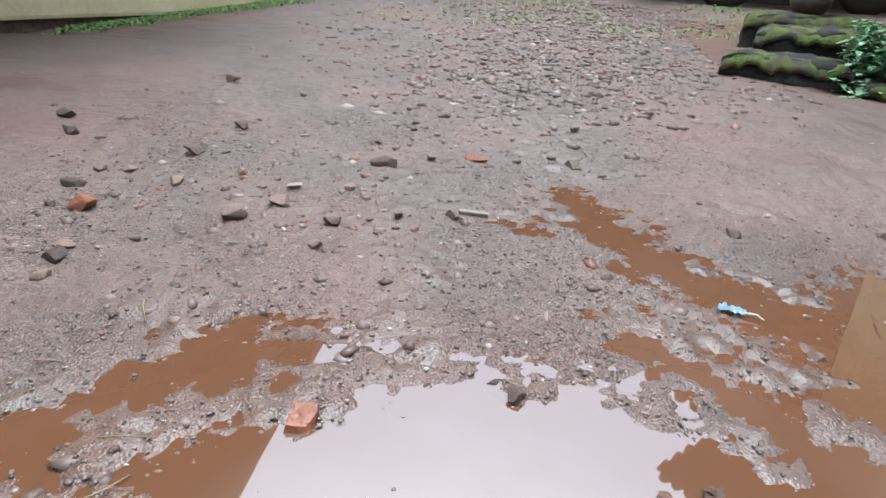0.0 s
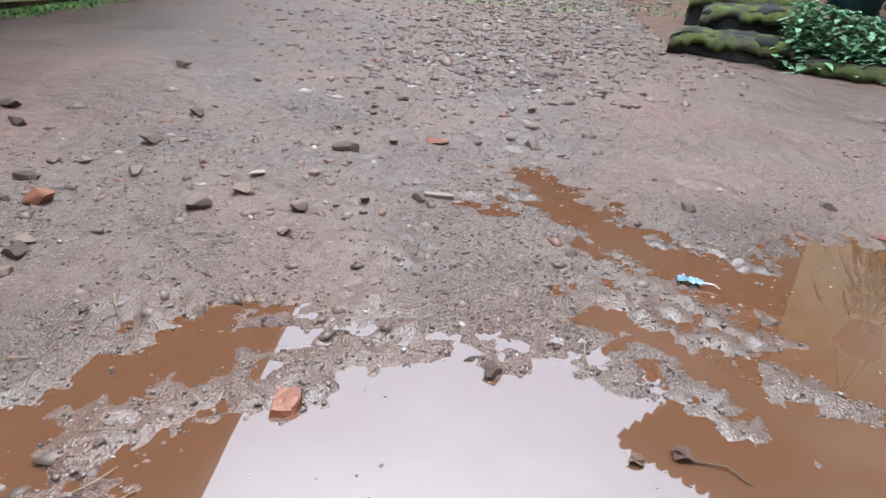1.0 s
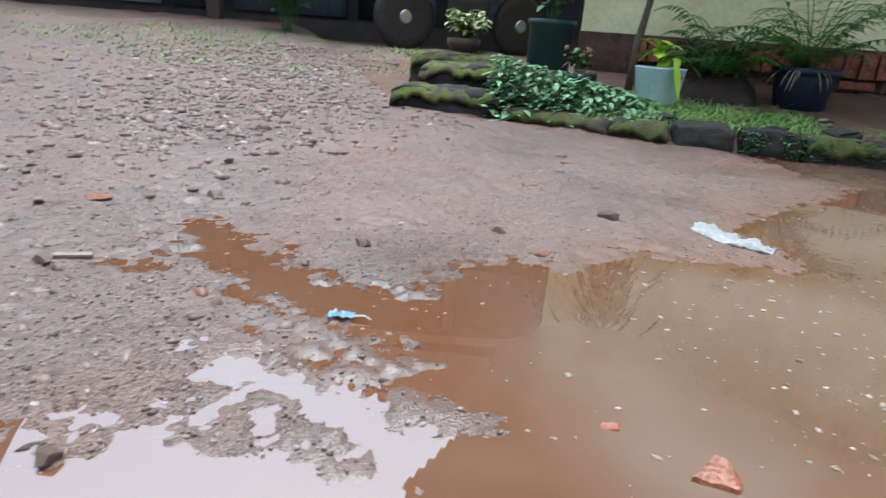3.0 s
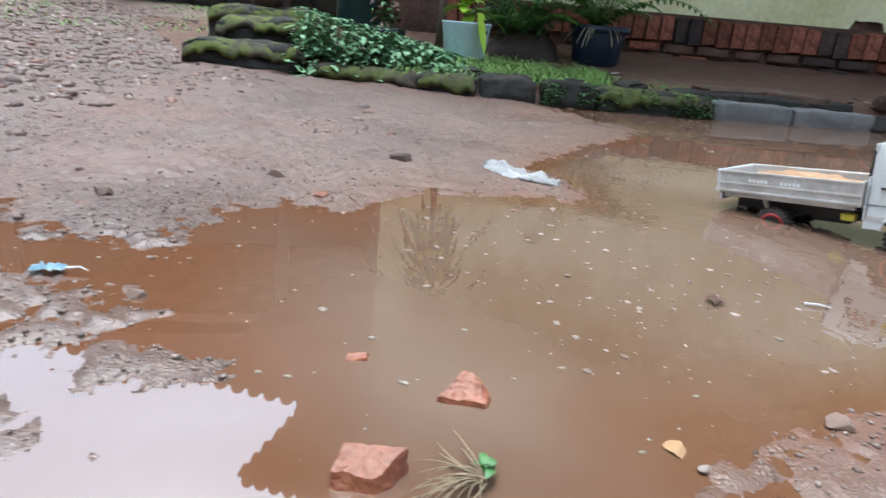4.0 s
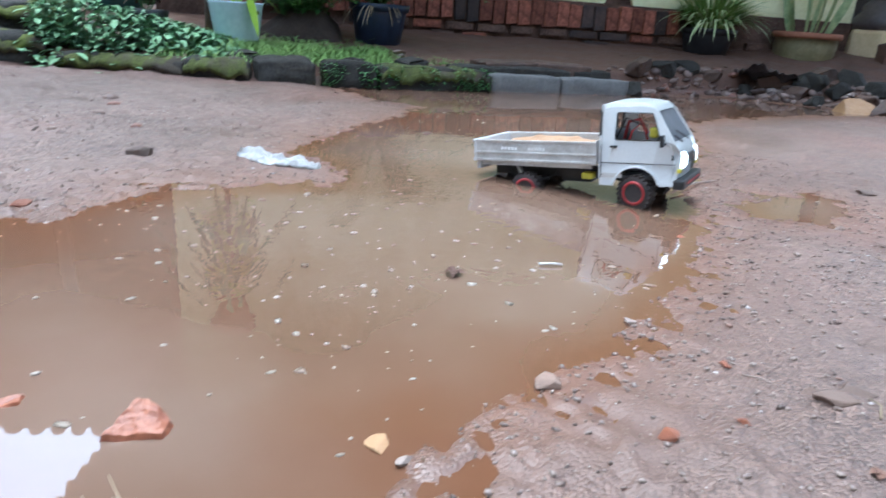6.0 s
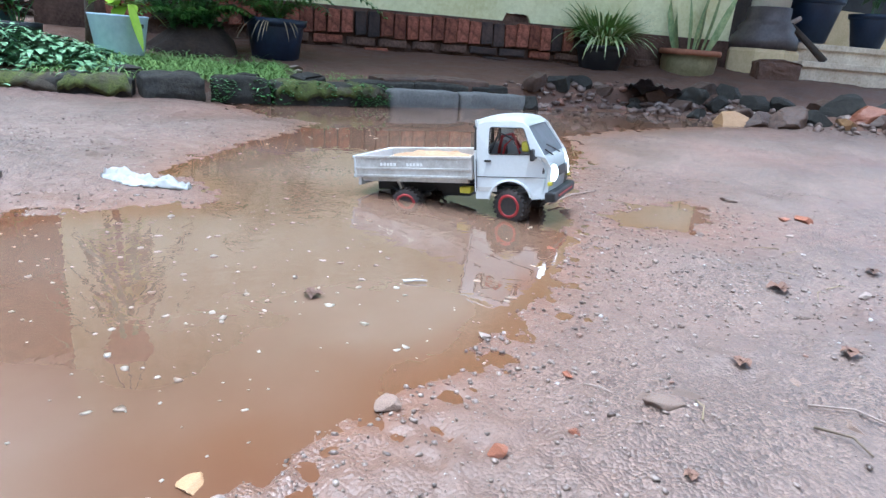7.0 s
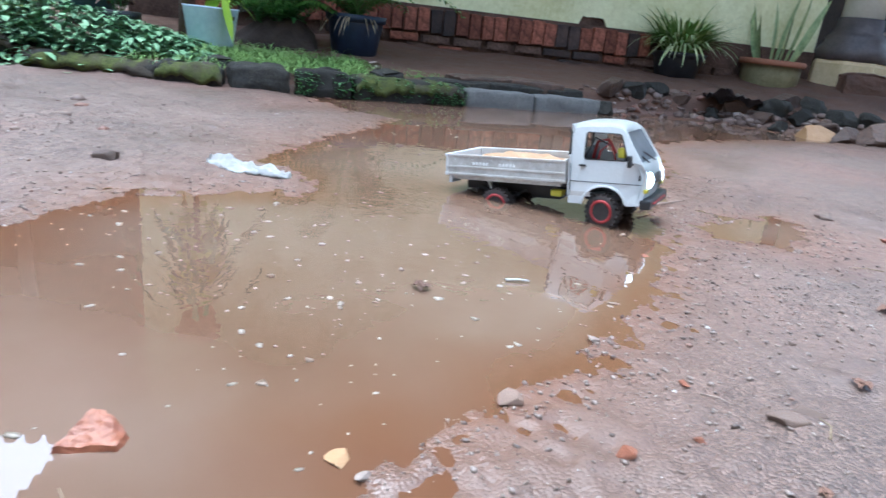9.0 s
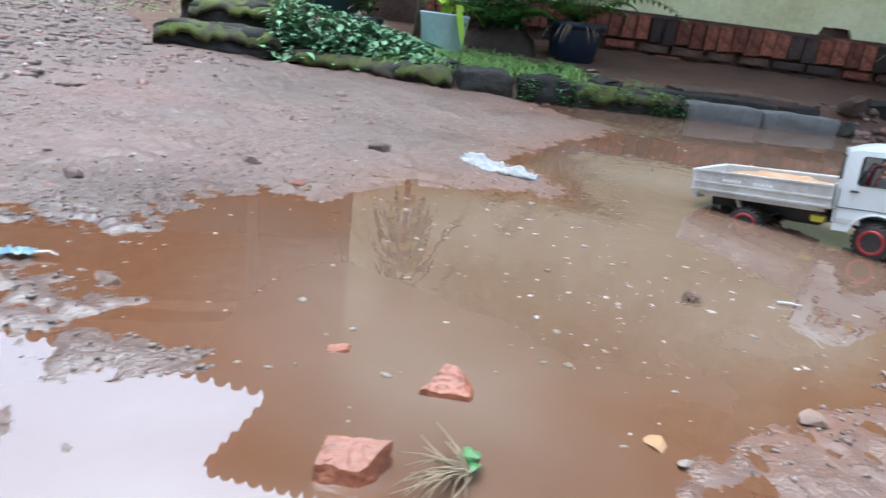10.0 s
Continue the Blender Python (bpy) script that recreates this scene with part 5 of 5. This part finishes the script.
bmesh.ops.solidify(bm, geom=bm.faces[:], thickness=0.004)
part("sheet", bm, COLUMN_DARK, t, "", True)
t = thing("loose_brick", pose(5.80, 0.66, ground_z(5.80, 0.66), 0, 0, -52), "worn red brick block beside the steps", "brick")
part("brick_body", block(50, 0.30, 0.12, 0.13, BRICK, rough=0.014), BANK, t)
post = thing("leaning_stick", Matrix.Identity(4), "weathered stick leaning against the porch step", "stick")
part("stick", tube([(6.20, 0.44, 0.365), (6.235, 0.58, 0.49), (6.28, 0.72, 0.605)], 0.026, 8, 0.8), TIMBER_AND_SHADE, post, "", True)
part("stick_tip", tube([(6.28, 0.735, 0.60), (6.30, 0.66, 0.655)], 0.022, 8, 0.7), PALE, post)

# white plastic bag, blue scrap, pale slat
bag = thing("plastic_bag", pose(1.44, 1.145, 0.004, 0, 0, -72), "crumpled white plastic bag lying on the mud", "plastic bag")
bm = bmesh.new()
nx, ny = 44, 16
vs = []
for j in range(ny + 1):
    row = []
    for i in range(nx + 1):
        u, v = i / nx, j / ny * 2 - 1
        half = 0.034 * (math.sin(math.pi * (0.06 + 0.9 * u)) ** 0.6) * (1.1 - 0.55 * u) * (1 + 0.5 * noise.noise((u * 3.2, 2, 3.0 * (v > 0))))
        row.append(bm.verts.new(((u - 0.5) * 0.185, half * v + 0.006 * noise.noise((u * 9, 1, 0)),
                                 max(0.0, 0.022 * (1 - v * v) * (0.5 + 0.9 * noise.noise((u * 6, v * 2, 4))) + 0.007 * noise.noise((u * 22, v * 5, 9))) + 0.001)))
    vs.append(row)
for j in range(ny):
    for i in range(nx):
        bm.faces.new((vs[j][i], vs[j][i + 1], vs[j + 1][i + 1], vs[j + 1][i]))
bmesh.ops.solidify(bm, geom=bm.faces[:], thickness=0.0015)
part("bag", bm, WHITE, bag, "", True)
scrap = thing("plastic_scrap", pose(0.606, 0.906, 0.003, 0, 0, -25), "small crumpled pale blue plastic wrapper", "wrapper")
bm = bmesh.new()
vs = [[bm.verts.new(((i / 12 - 0.5) * 0.034, (j / 6 - 0.5) * 0.016 * (1 + 0.4 * math.sin(i)), 0.004 + 0.006 * noise.noise((i * 0.6, j * 0.7, 1)))) for i in range(13)] for j in range(7)]
for j in range(6):
    for i in range(12):
        bm.faces.new((vs[j][i], vs[j][i + 1], vs[j + 1][i + 1], vs[j + 1][i]))
bmesh.ops.solidify(bm, geom=bm.faces[:], thickness=0.001)
part("wrapper", bm, BLUE, scrap)
part("clear_tail", tube([(0.015, 0, 0.003), (0.03, 0.003, 0.004), (0.040, -0.002, 0.002)], 0.0016, 6, 0.4), WHITE, scrap)
slat = thing("wood_sliver", pose(0.243, 1.167, ground_z(0.243, 1.167) + 0.002, 0, 3, 5), "thin pale wooden sliver on the mud", "wood sliver")
part("sliver", box(-0.026, 0.026, -0.0065, 0.0065, 0, 0.005, 0.001), PALE, slat)


def straw(pts, r, mat=None, label="dry straw stalk lying on the mud", name="straw"):
    o = thing(name, Matrix.Identity(4), label, "straw", "straws and twigs")
    part("stalk", tube([(x, y, max(0.0, ground_z(x, y)) + r + dz) for x, y, dz in pts], r, 6, 0.6), mat or DRY, o, "", True)


straw([(1.385, 0.064, 0.003), (1.39, 0.03, 0.002), (1.386, -0.01, 0)], 0.0012, PALE)
straw([(1.336, 0.057, 0.001), (1.33, 0.03, 0.004), (1.32, 0.015, 0)], 0.0012, BARK, "dark twig lying on the mud", "twig")
straw([(1.289, 0.237, 0.001), (1.287, 0.22, 0.003), (1.284, 0.208, 0)], 0.0008, PALE)
straw([(1.913, 0.558, 0.004), (2.02, 0.556, 0.006), (2.119, 0.544, 0.0)], 0.0022, PALE, "pale stick lying before the toy truck", "stick")
straw([(1.388, 0.516, 0.001), (1.40, 0.505, 0.002), (1.41, 0.495, 0.001)], 0.0018, WHITE, "white sliver floating on the puddle", "sliver")
straw([(-0.12, 0.75, 0.002), (-0.113, 0.735, 0.008), (-0.10, 0.715, 0.001)], 0.0014)
straw([(0.50, 0.555, 0.001), (0.53, 0.55, 0.002), (0.545, 0.53, 0.001)], 0.001, BARK, "thin twig floating on the puddle", "twig")
for i in range(26):
    x, y = (rng.uniform(-0.3, 0.05), rng.uniform(0.42, 0.85)) if i < 15 else (rng.uniform(1.2, 2.2), rng.uniform(-0.25, 0.2))
    a, L = rng.uniform(0, 6.28), rng.uniform(0.02, 0.06)
    straw([(x, y, 0.001), (x + 0.5 * L * math.cos(a), y + 0.5 * L * math.sin(a), 0.003), (x + L * math.cos(a + 0.2), y + L * math.sin(a + 0.2), 0.001)], rng.uniform(0.0005, 0.0010))
uproot = thing("uprooted_grass", pose(0.838, 0.425, 0.002), "uprooted grass tuft with pale roots in the puddle", "grass tuft")
bm = bmesh.new()
for i in range(30):
    a = rng.gauss(2.6, 0.55)
    L, bow, hump = rng.uniform(0.02, 0.06), rng.uniform(-0.5, 0.7), rng.uniform(0.002, 0.012)
    add_tube(bm, [(L * k / 6 * math.cos(a + bow * k / 6), L * k / 6 * math.sin(a + bow * k / 6), 0.003 + hump * math.sin(math.pi * k / 6)) for k in range(7)], 0.0008, 5, 0.4)
part("roots", bm, DRY, uproot, "", True)
bm = bmesh.new()
for i in range(16):
    a = rng.gauss(0.9, 0.9)
    leaf(bm, (0.004 + 0.006 * rng.random(), 0.004 + 0.006 * rng.random(), 0.004 + 0.006 * rng.random()), (math.cos(a), math.sin(a), 0.6), rng.uniform(0.006, 0.014), 0.006, 0.5, 3)
part("blades", bm, LEAF, uproot, "", True)

# clumps of trodden mud
for x, y, s_ in ((1.291, 0.17, 0.028), (1.325, 0.159, 0.026), (1.30, 0.185, 0.02), (1.421, 0.077, 0.014), (1.36, 0.03, 0.018), (1.62, 0.09, 0.016), (1.8, 0.2, 0.02), (1.95, 0.28, 0.018), (1.55, 0.16, 0.012), (2.3, 0.3, 0.03)):
    stone("S", x, y, s_, 0.8, None, 1.3, "low clump of trodden mud", "mud_clump")

# dead leaves
dead = bmesh.new()
for k in range(4):
    leaf(dead, (0, 0, 0.15), (math.cos(k * 1.7), math.sin(k * 1.7), 0.25), 0.55, 0.42, 0.4, 5, 0.7)
for v in dead.verts:
    v.co += 0.16 * noise.noise_vector(v.co * 3.1)
    v.co.z = max(0.02, v.co.z * 0.8)
dead_mesh = mesh_of(dead, DEAD_LEAF, True)
for x, y, s in ((0.45, 0.551, 0.021), (0.495, 0.562, 0.028), (1.71, 0.126, 0.04), (1.435, 0.128, 0.026), (1.516, 0.038, 0.028), (1.209, 0.124, 0.016), (1.28, 0.565, 0.03), (1.9, 0.02, 0.03)):
    o = new("dead_leaf", dead_mesh)
    o.matrix_basis = Matrix.LocRotScale((x, y, max(0, ground_z(x, y)) + 0.001), Euler((0, 0, rng.uniform(0, 6.28))), (0.8 * s, 0.8 * s, 0.8 * s))
    tagged(o, "curled brown dead leaf on the mud", "leaf", "dead leaves")


# ---- loose gravel, grit, foam: uncountable stuff ----
def scatter(name, places, mat, label, category, seed, flat=0.6):
    """Many small broken grains as one mesh. places: rows of x, y, z, size."""
    r = np.random.RandomState(seed)
    b = bmesh.new()
    bmesh.ops.create_icosphere(b, subdivisions=1, radius=0.5)
    base = np.array([v.co[:] for v in b.verts])
    tri = np.array([[v.index for v in f.verts] for f in b.faces])
    b.free()
    n = len(places)
    co = base[None] * (1 + 0.8 * (r.rand(n, len(base), 1) - 0.5))
    sc = np.stack([0.8 + 0.6 * r.rand(n), 0.6 + 0.5 * r.rand(n), flat * (0.7 + 0.6 * r.rand(n))], -1)[:, None]
    co = co * sc * places[:, 3][:, None, None]
    a = r.rand(n) * 6.283
    c, s = np.cos(a)[:, None], np.sin(a)[:, None]
    co = np.stack([co[..., 0] * c - co[..., 1] * s, co[..., 0] * s + co[..., 1] * c, co[..., 2]], -1) + places[:, None, :3]
    me = bpy.data.meshes.new(name)
    m = len(base)
    me.vertices.add(n * m)
    me.vertices.foreach_set("co", co.ravel())
    f = (tri[None] + (np.arange(n) * m)[:, None, None]).reshape(-1, 3)
    me.loops.add(f.size)
    me.polygons.add(len(f))
    me.loops.foreach_set("vertex_index", f.ravel())
    me.polygons.foreach_set("loop_start", np.arange(0, f.size, 3))
    me.update(calc_edges=True)
    me.materials.append(mat)
    return tagged(new(name, me), label, category, kind="stuff")


def island_mat(name, colours, rough):
    """Each grain takes its own colour."""
    m = material(name, (0.1, 0.1, 0.1), (0.2, 0.2, 0.2), rough, 30, 200, 0.4, rough_low=rough * 0.6, depth=0.002)
    n, l = m.node_tree.nodes, m.node_tree.links
    g, ramp = n.new("ShaderNodeNewGeometry"), n.new("ShaderNodeValToRGB")
    ramp.color_ramp.interpolation = "CONSTANT"
    while len(ramp.color_ramp.elements) < len(colours):
        ramp.color_ramp.elements.new(0.5)
    for k, (p, c) in enumerate(colours):
        ramp.color_ramp.elements[k].position, ramp.color_ramp.elements[k].color = p, (*c, 1)
    l.new(g.outputs["Random Per Island"], ramp.inputs[0])
    l.new(ramp.outputs[0], n["Principled BSDF"].inputs["Base Color"])
    return m


GRIT = island_mat("grit", [(0, (0.145, 0.105, 0.085)), (0.3, (0.185, 0.140, 0.116)), (0.62, (0.070, 0.048, 0.037)), (0.74, (0.24, 0.19, 0.16)), (0.93, (0.20, 0.115, 0.085)), (0.965, (0.38, 0.35, 0.33))], 0.45)
RUBBLE = island_mat("rubble_chips", [(0, (0.115, 0.074, 0.057)), (0.25, (0.155, 0.104, 0.082)), (0.5, (0.085, 0.053, 0.041)), (0.68, (0.20, 0.140, 0.113)), (0.86, (0.18, 0.086, 0.060)), (0.95, (0.34, 0.27, 0.23))], 0.6)
FOAM = island_mat("foam", [(0, (0.26, 0.215, 0.165)), (0.45, (0.36, 0.31, 0.255)), (0.85, (0.21, 0.15, 0.105))], 0.4)
r = np.random.RandomState(5)
# grit: thick beside the puddles
N = 300000
x, y = r.uniform(-0.65, 2.5, N), r.uniform(-0.2, 1.9, N)
d = shore(x, y)
patch = fbm(x, y, 3.0, 3, 77)
keep = (d > -0.02) & (r.rand(N) < np.clip(0.12 + 0.6 * patch + 0.5 * np.exp(-np.maximum(d, 0) / 0.12), 0.04, 1))
x, y = x[keep], y[keep]
size = 0.0016 + 0.0052 * r.rand(len(x)) ** 6
scatter("grit", np.stack([x, y, land(x, y) + 0.12 * size, size], -1), GRIT, "fine grit and pebbles bedded in wet mud", "grit", 6)
# clods and pebbles of the stony patch
N = 2600
x, y = r.normal(-0.05, 0.34, N), r.normal(1.12, 0.32, N)
keep = shore(x, y) > 0.02
x, y = x[keep], y[keep]
size = 0.004 + 0.022 * r.rand(len(x)) ** 5
scatter("clods", np.stack([x, y, land(x, y) - 0.1 * size, size], -1), RUBBLE, "muddy clods and pebbles on the yard", "pebbles", 7, 0.55)
# rubble of brick and stone chips towards the back
N = 24000
x, y = r.uniform(-0.9, 1.5, N), 1.55 + 3.6 * r.rand(N) ** 1.25
lane = np.exp(-((x - 0.32 - 0.2 * (y - 2)) / (0.28 + 0.32 * np.clip(y - 1.6, 0, 1.6))) ** 2) * smooth(1.5, 2.5, y)
keep = (r.rand(N) < lane + 0.02) & ((y < 3.0) | (x < 1.22 + 0.42 * (y > 4.0)))
x, y = x[keep], y[keep]
size = 0.006 + 0.040 * r.rand(len(x)) ** 4
scatter("rubble", np.stack([x, y, land(x, y) - size * 0.06, size], -1), RUBBLE, "scattered brick and stone chips covering the ground", "rubble", 8, 0.55)
# small debris between the rubble stones
N = 700
u = r.rand(N)
x, y = np.interp(u, [0, 0.3, 0.55, 1], [3.8, 4.4, 4.62, 4.68]) + r.normal(0, 0.09, N), np.interp(u, [0, 0.3, 0.55, 1], [1.58, 1.36, 0.86, -0.35]) + r.normal(0, 0.07, N)
size = 0.012 + 0.06 * r.rand(N) ** 2.5
scatter("rubble_debris", np.stack([x, y, land(x, y) + 0.1 * size, size], -1), RUBBLE, "small broken stones and chips along the rubble edge", "rubble", 18, 0.6)
# floating flecks of foam
N = 2300
x, y = r.uniform(0.1, 2.4, N), r.uniform(0.3, 1.5, N)
d = shore(x, y)
keep = (d < -0.03) & (r.rand(N) < 0.18 + 0.5 * np.clip(fbm(x, y, 4, 2, 91) + 0.1, 0, 1) + 0.5 * (abs(x - 1.25) < 0.25))
x, y = x[keep], y[keep]
size = 0.0026 + 0.0090 * r.rand(len(x)) ** 3.5
scatter("foam_flecks", np.stack([x, y, 0 * x + 0.0003, size], -1), FOAM, "pale foam flecks and petals floating on the puddle", "foam", 9, 0.25)

# grass at the back of the yard
rng = random.Random(91)
verge = thing("grass_verge", Matrix.Identity(4), "low green grass along the back of the yard", "grass", kind="stuff")
bm = bmesh.new()
for i in range(5600):
    if i < 2400:
        u = rng.random()
        x, y = -1.80 + 0.75 * u + abs(rng.gauss(0, 0.06)), 2.98 + 1.6 * u + rng.gauss(0, 0.06)
    else:
        x, y = rng.uniform(-1.6, 2.2), rng.uniform(3.9, 6.2)
        if noise.noise((x * 1.3, y * 1.3, 2)) < -0.12:
            continue
    a = rng.uniform(0, 6.283)
    leaf(bm, (x, y, bank_z(x, y)), (0.8 * math.cos(a), 0.8 * math.sin(a), 1), rng.uniform(0.03, 0.09), rng.uniform(0.005, 0.012), 0.7, 3)
part("blades", bm, GRASS, verge, "", True)

# ---- round the yard ----
porch = thing("cream_platform", pose(-1.80, 3.0, 0, 0, 0, 66), "cream plastered raised platform with a dark foot", "platform", kind="structure")
part("platform_top", box(-3.0, 1.35, 0.0, 3.0, 0.07, 0.42, 0.02), CREAM, porch)
# darker strip, set back a little under the cream face
part("platform_foot", box(-3.0, 1.35, 0.03, 2.97, -0.2, 0.068), MORTAR, porch, "dark foot")

far = thing("neighbour_house", pose(2.7, 6.9, 0, 0, 0, -20), "neighbouring house behind the yard, shade painted into its walls", "house", kind="structure")
# wall and plinth have the house's shade put into their dark colours
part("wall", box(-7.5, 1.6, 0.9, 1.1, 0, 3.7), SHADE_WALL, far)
part("plinth", box(-7.5, 1.6, 0.3, 0.899, -0.1, 0.42), TIMBER_AND_SHADE, far, "plinth coloured dark as shade")
for i in range(9):
    bm = bmesh.new()
    vs = [[bm.verts.new((-5.6 + i * 0.74 + k * 0.06, 0.84 + 0.03 * math.sin(k * 1.4 + i), z)) for k in range(11)] for z in (0.47, 1.0, 1.7)]
    for j in range(2):
        for k in range(10):
            bm.faces.new((vs[j][k], vs[j][k + 1], vs[j + 1][k + 1], vs[j + 1][k]))
    bmesh.ops.solidify(bm, geom=bm.faces[:], thickness=0.01)
    # every third cloth takes the near-black shade colour
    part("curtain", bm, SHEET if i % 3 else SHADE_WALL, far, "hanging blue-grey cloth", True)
for x in (-6.8, -4.6, -2.2, 0.2):
    part("porch_post", box(x - 0.06, x + 0.06, -0.95, -0.83, 0, 2.6, 0.01), TIMBER_AND_SHADE, far)
part("roof", add_box(bmesh.new(), -7.9, -2.6, 0.6, 4.4, 3.701, 3.8), TILE, far)
bm = box(-2.599, 1.7, 0.6, 4.4, 3.701, 3.8)
for v in bm.verts:
    if v.co.x > 0 and v.co.z > 3.75:
        v.co.z = 5.25
part("gable_roof", bm, TILE, far)
for i in range(20):
    part("ridge_tile", tube([(-2.5 + 0.21 * i, 0.52, 3.79 + 0.072 * i), (-2.5 + 0.21 * i, 0.8, 3.81 + 0.072 * i)], 0.085, 9), TILE, far)
# unseen roof, reaching forward to shade the back of the yard
part("porch_roof", add_box(bmesh.new(), -7.5, 1.2, -1.1, 0.899, 2.61, 2.70), TILE, far)


def motorbike(m):
    t = thing("motorbike", m, "dark parked motorbike in the shade of the house", "motorbike")
    for x in (-0.6, 0.6):
        w = part("wheel", lathe([(0.20, -0.04), (0.26, -0.045), (0.29, 0), (0.26, 0.045), (0.20, 0.04)], 28), RUBBER, t, "", True, pose(x, 0, 0.29, 90, 0, 0))
        part("hub", lathe([(0.05, -0.05), (0.07, -0.03), (0.07, 0.03), (0.05, 0.05)], 14), CHROME, w)
    part("engine", box(-0.25, 0.2, -0.13, 0.13, 0.22, 0.5, 0.04), BLACK, t)
    part("body", box(-0.5, 0.35, -0.11, 0.11, 0.5, 0.7, 0.05), BLACK, t)
    part("seat", box(-0.7, 0.05, -0.13, 0.13, 0.70, 0.78, 0.03), RUBBER, t)
    part("fork", tube([(0.6, 0.0, 0.29), (0.42, 0, 0.95)], 0.04, 8), BLACK, t)
    part("handlebar", tube([(0.38, -0.32, 1.0), (0.42, 0, 0.96), (0.38, 0.32, 1.0)], 0.018, 8), BLACK, t)


motorbike(pose(2.5, 6.0, bank_z(2.5, 6.0) - 0.02, 0, 0, 10))
shrub = thing("shrub", Matrix.Translation((0.95, 6.1, bank_z(0.95, 6.1))), "bright green shrub before the shaded house", "shrub")
broad_plant(shrub, 95, 160, 0.0, 0.25, 0.6, 0.14, LEAF, width=0.45)


def tree(x, y, height, crown, seed):
    """Trunk, limbs and a crown of many leaf clumps."""
    rng = random.Random(seed)
    z0 = bank_z(x, y)
    t = thing("tree", Matrix.Translation((x, y, z0)), "leafy dark green tree assumed beyond the yard", "tree", "trees round the yard")
    part("trunk", tube([(0, 0, -0.1), (0.08, 0.03, height * 0.3), (0.02, -0.05, height * 0.62), (0.1, 0, height * 0.8)], 0.14, 10, 0.45), BARK, t, "", True)
    bm, lf = bmesh.new(), bmesh.new()
    for k in range(13):
        a, u = rng.uniform(0, 6.283), rng.uniform(0.35, 0.8)
        R = crown * rng.uniform(0.5, 1.0)
        tip = Vector((R * math.cos(a), R * math.sin(a), height * (u + rng.uniform(0.05, 0.3))))
        add_tube(bm, [(0.05, 0, height * u), (tip.x * 0.5, tip.y * 0.5, height * u + 0.4 * (tip.z - height * u)), tip], 0.05, 6, 0.35)
        for _ in range(6):
            c = tip + Vector((rng.gauss(0, 0.32), rng.gauss(0, 0.32), rng.gauss(0, 0.26))) * crown * 0.55
            for _ in range(26):
                p = c + Vector((rng.gauss(0, 0.16), rng.gauss(0, 0.16), rng.gauss(0, 0.13))) * crown * 0.8
                b_ = rng.uniform(0, 6.283)
                leaf(lf, p, (math.cos(b_), math.sin(b_), rng.uniform(-0.6, 0.4)), rng.uniform(0.12, 0.24), 0.09, 0.4, 2)
    part("limb", bm, BARK, t, "", True)
    part("crown", lf, LEAF, t, "", True)


# unseen trees, put in for the dark reflections and to block some sky
for x, y, h, c, s in ((5.6, 6.3, 4.2, 1.5, 3), (-4.6, 6.2, 4.6, 1.7, 4)):
    tree(x, y, h, c, s)

# unseen houses that close the yard behind the camera and on its left, blocking sky
own = thing("sky_blocking_house", Matrix.Identity(4), "unseen cream veranda house added behind the camera to block sky", "house", kind="structure")
part("wall", box(-6.0, 9.0, -5.4, -5.2, -0.2, 3.0), CREAM, own)
part("veranda_floor", box(-6.0, 9.0, -5.199, -3.2, -0.2, 0.12, 0.01), STEP, own)
part("roof", add_box(bmesh.new(), -6.5, 9.5, -6.0, -3.0, 3.01, 3.1), TIMBER_AND_SHADE, own)
# assumed house: roof edge follows the dark edge mirrored in the pools, shades the ground
left = thing("left_house", Matrix.Identity(4), "unseen cream house assumed on the raised platform", "house", kind="structure")
part("wall", box(-4.7, -4.5, -5.1, 5.4, -0.2, 3.0), CREAM, left)
part("roof", add_box(bmesh.new(), -5.5, -1.1, 1.2, 5.5, 2.5, 2.6), TIMBER_AND_SHADE, left)
part("front_wall", box(-4.499, -2.6, 4.3, 4.5, 0.421, 2.499), CREAM, left)
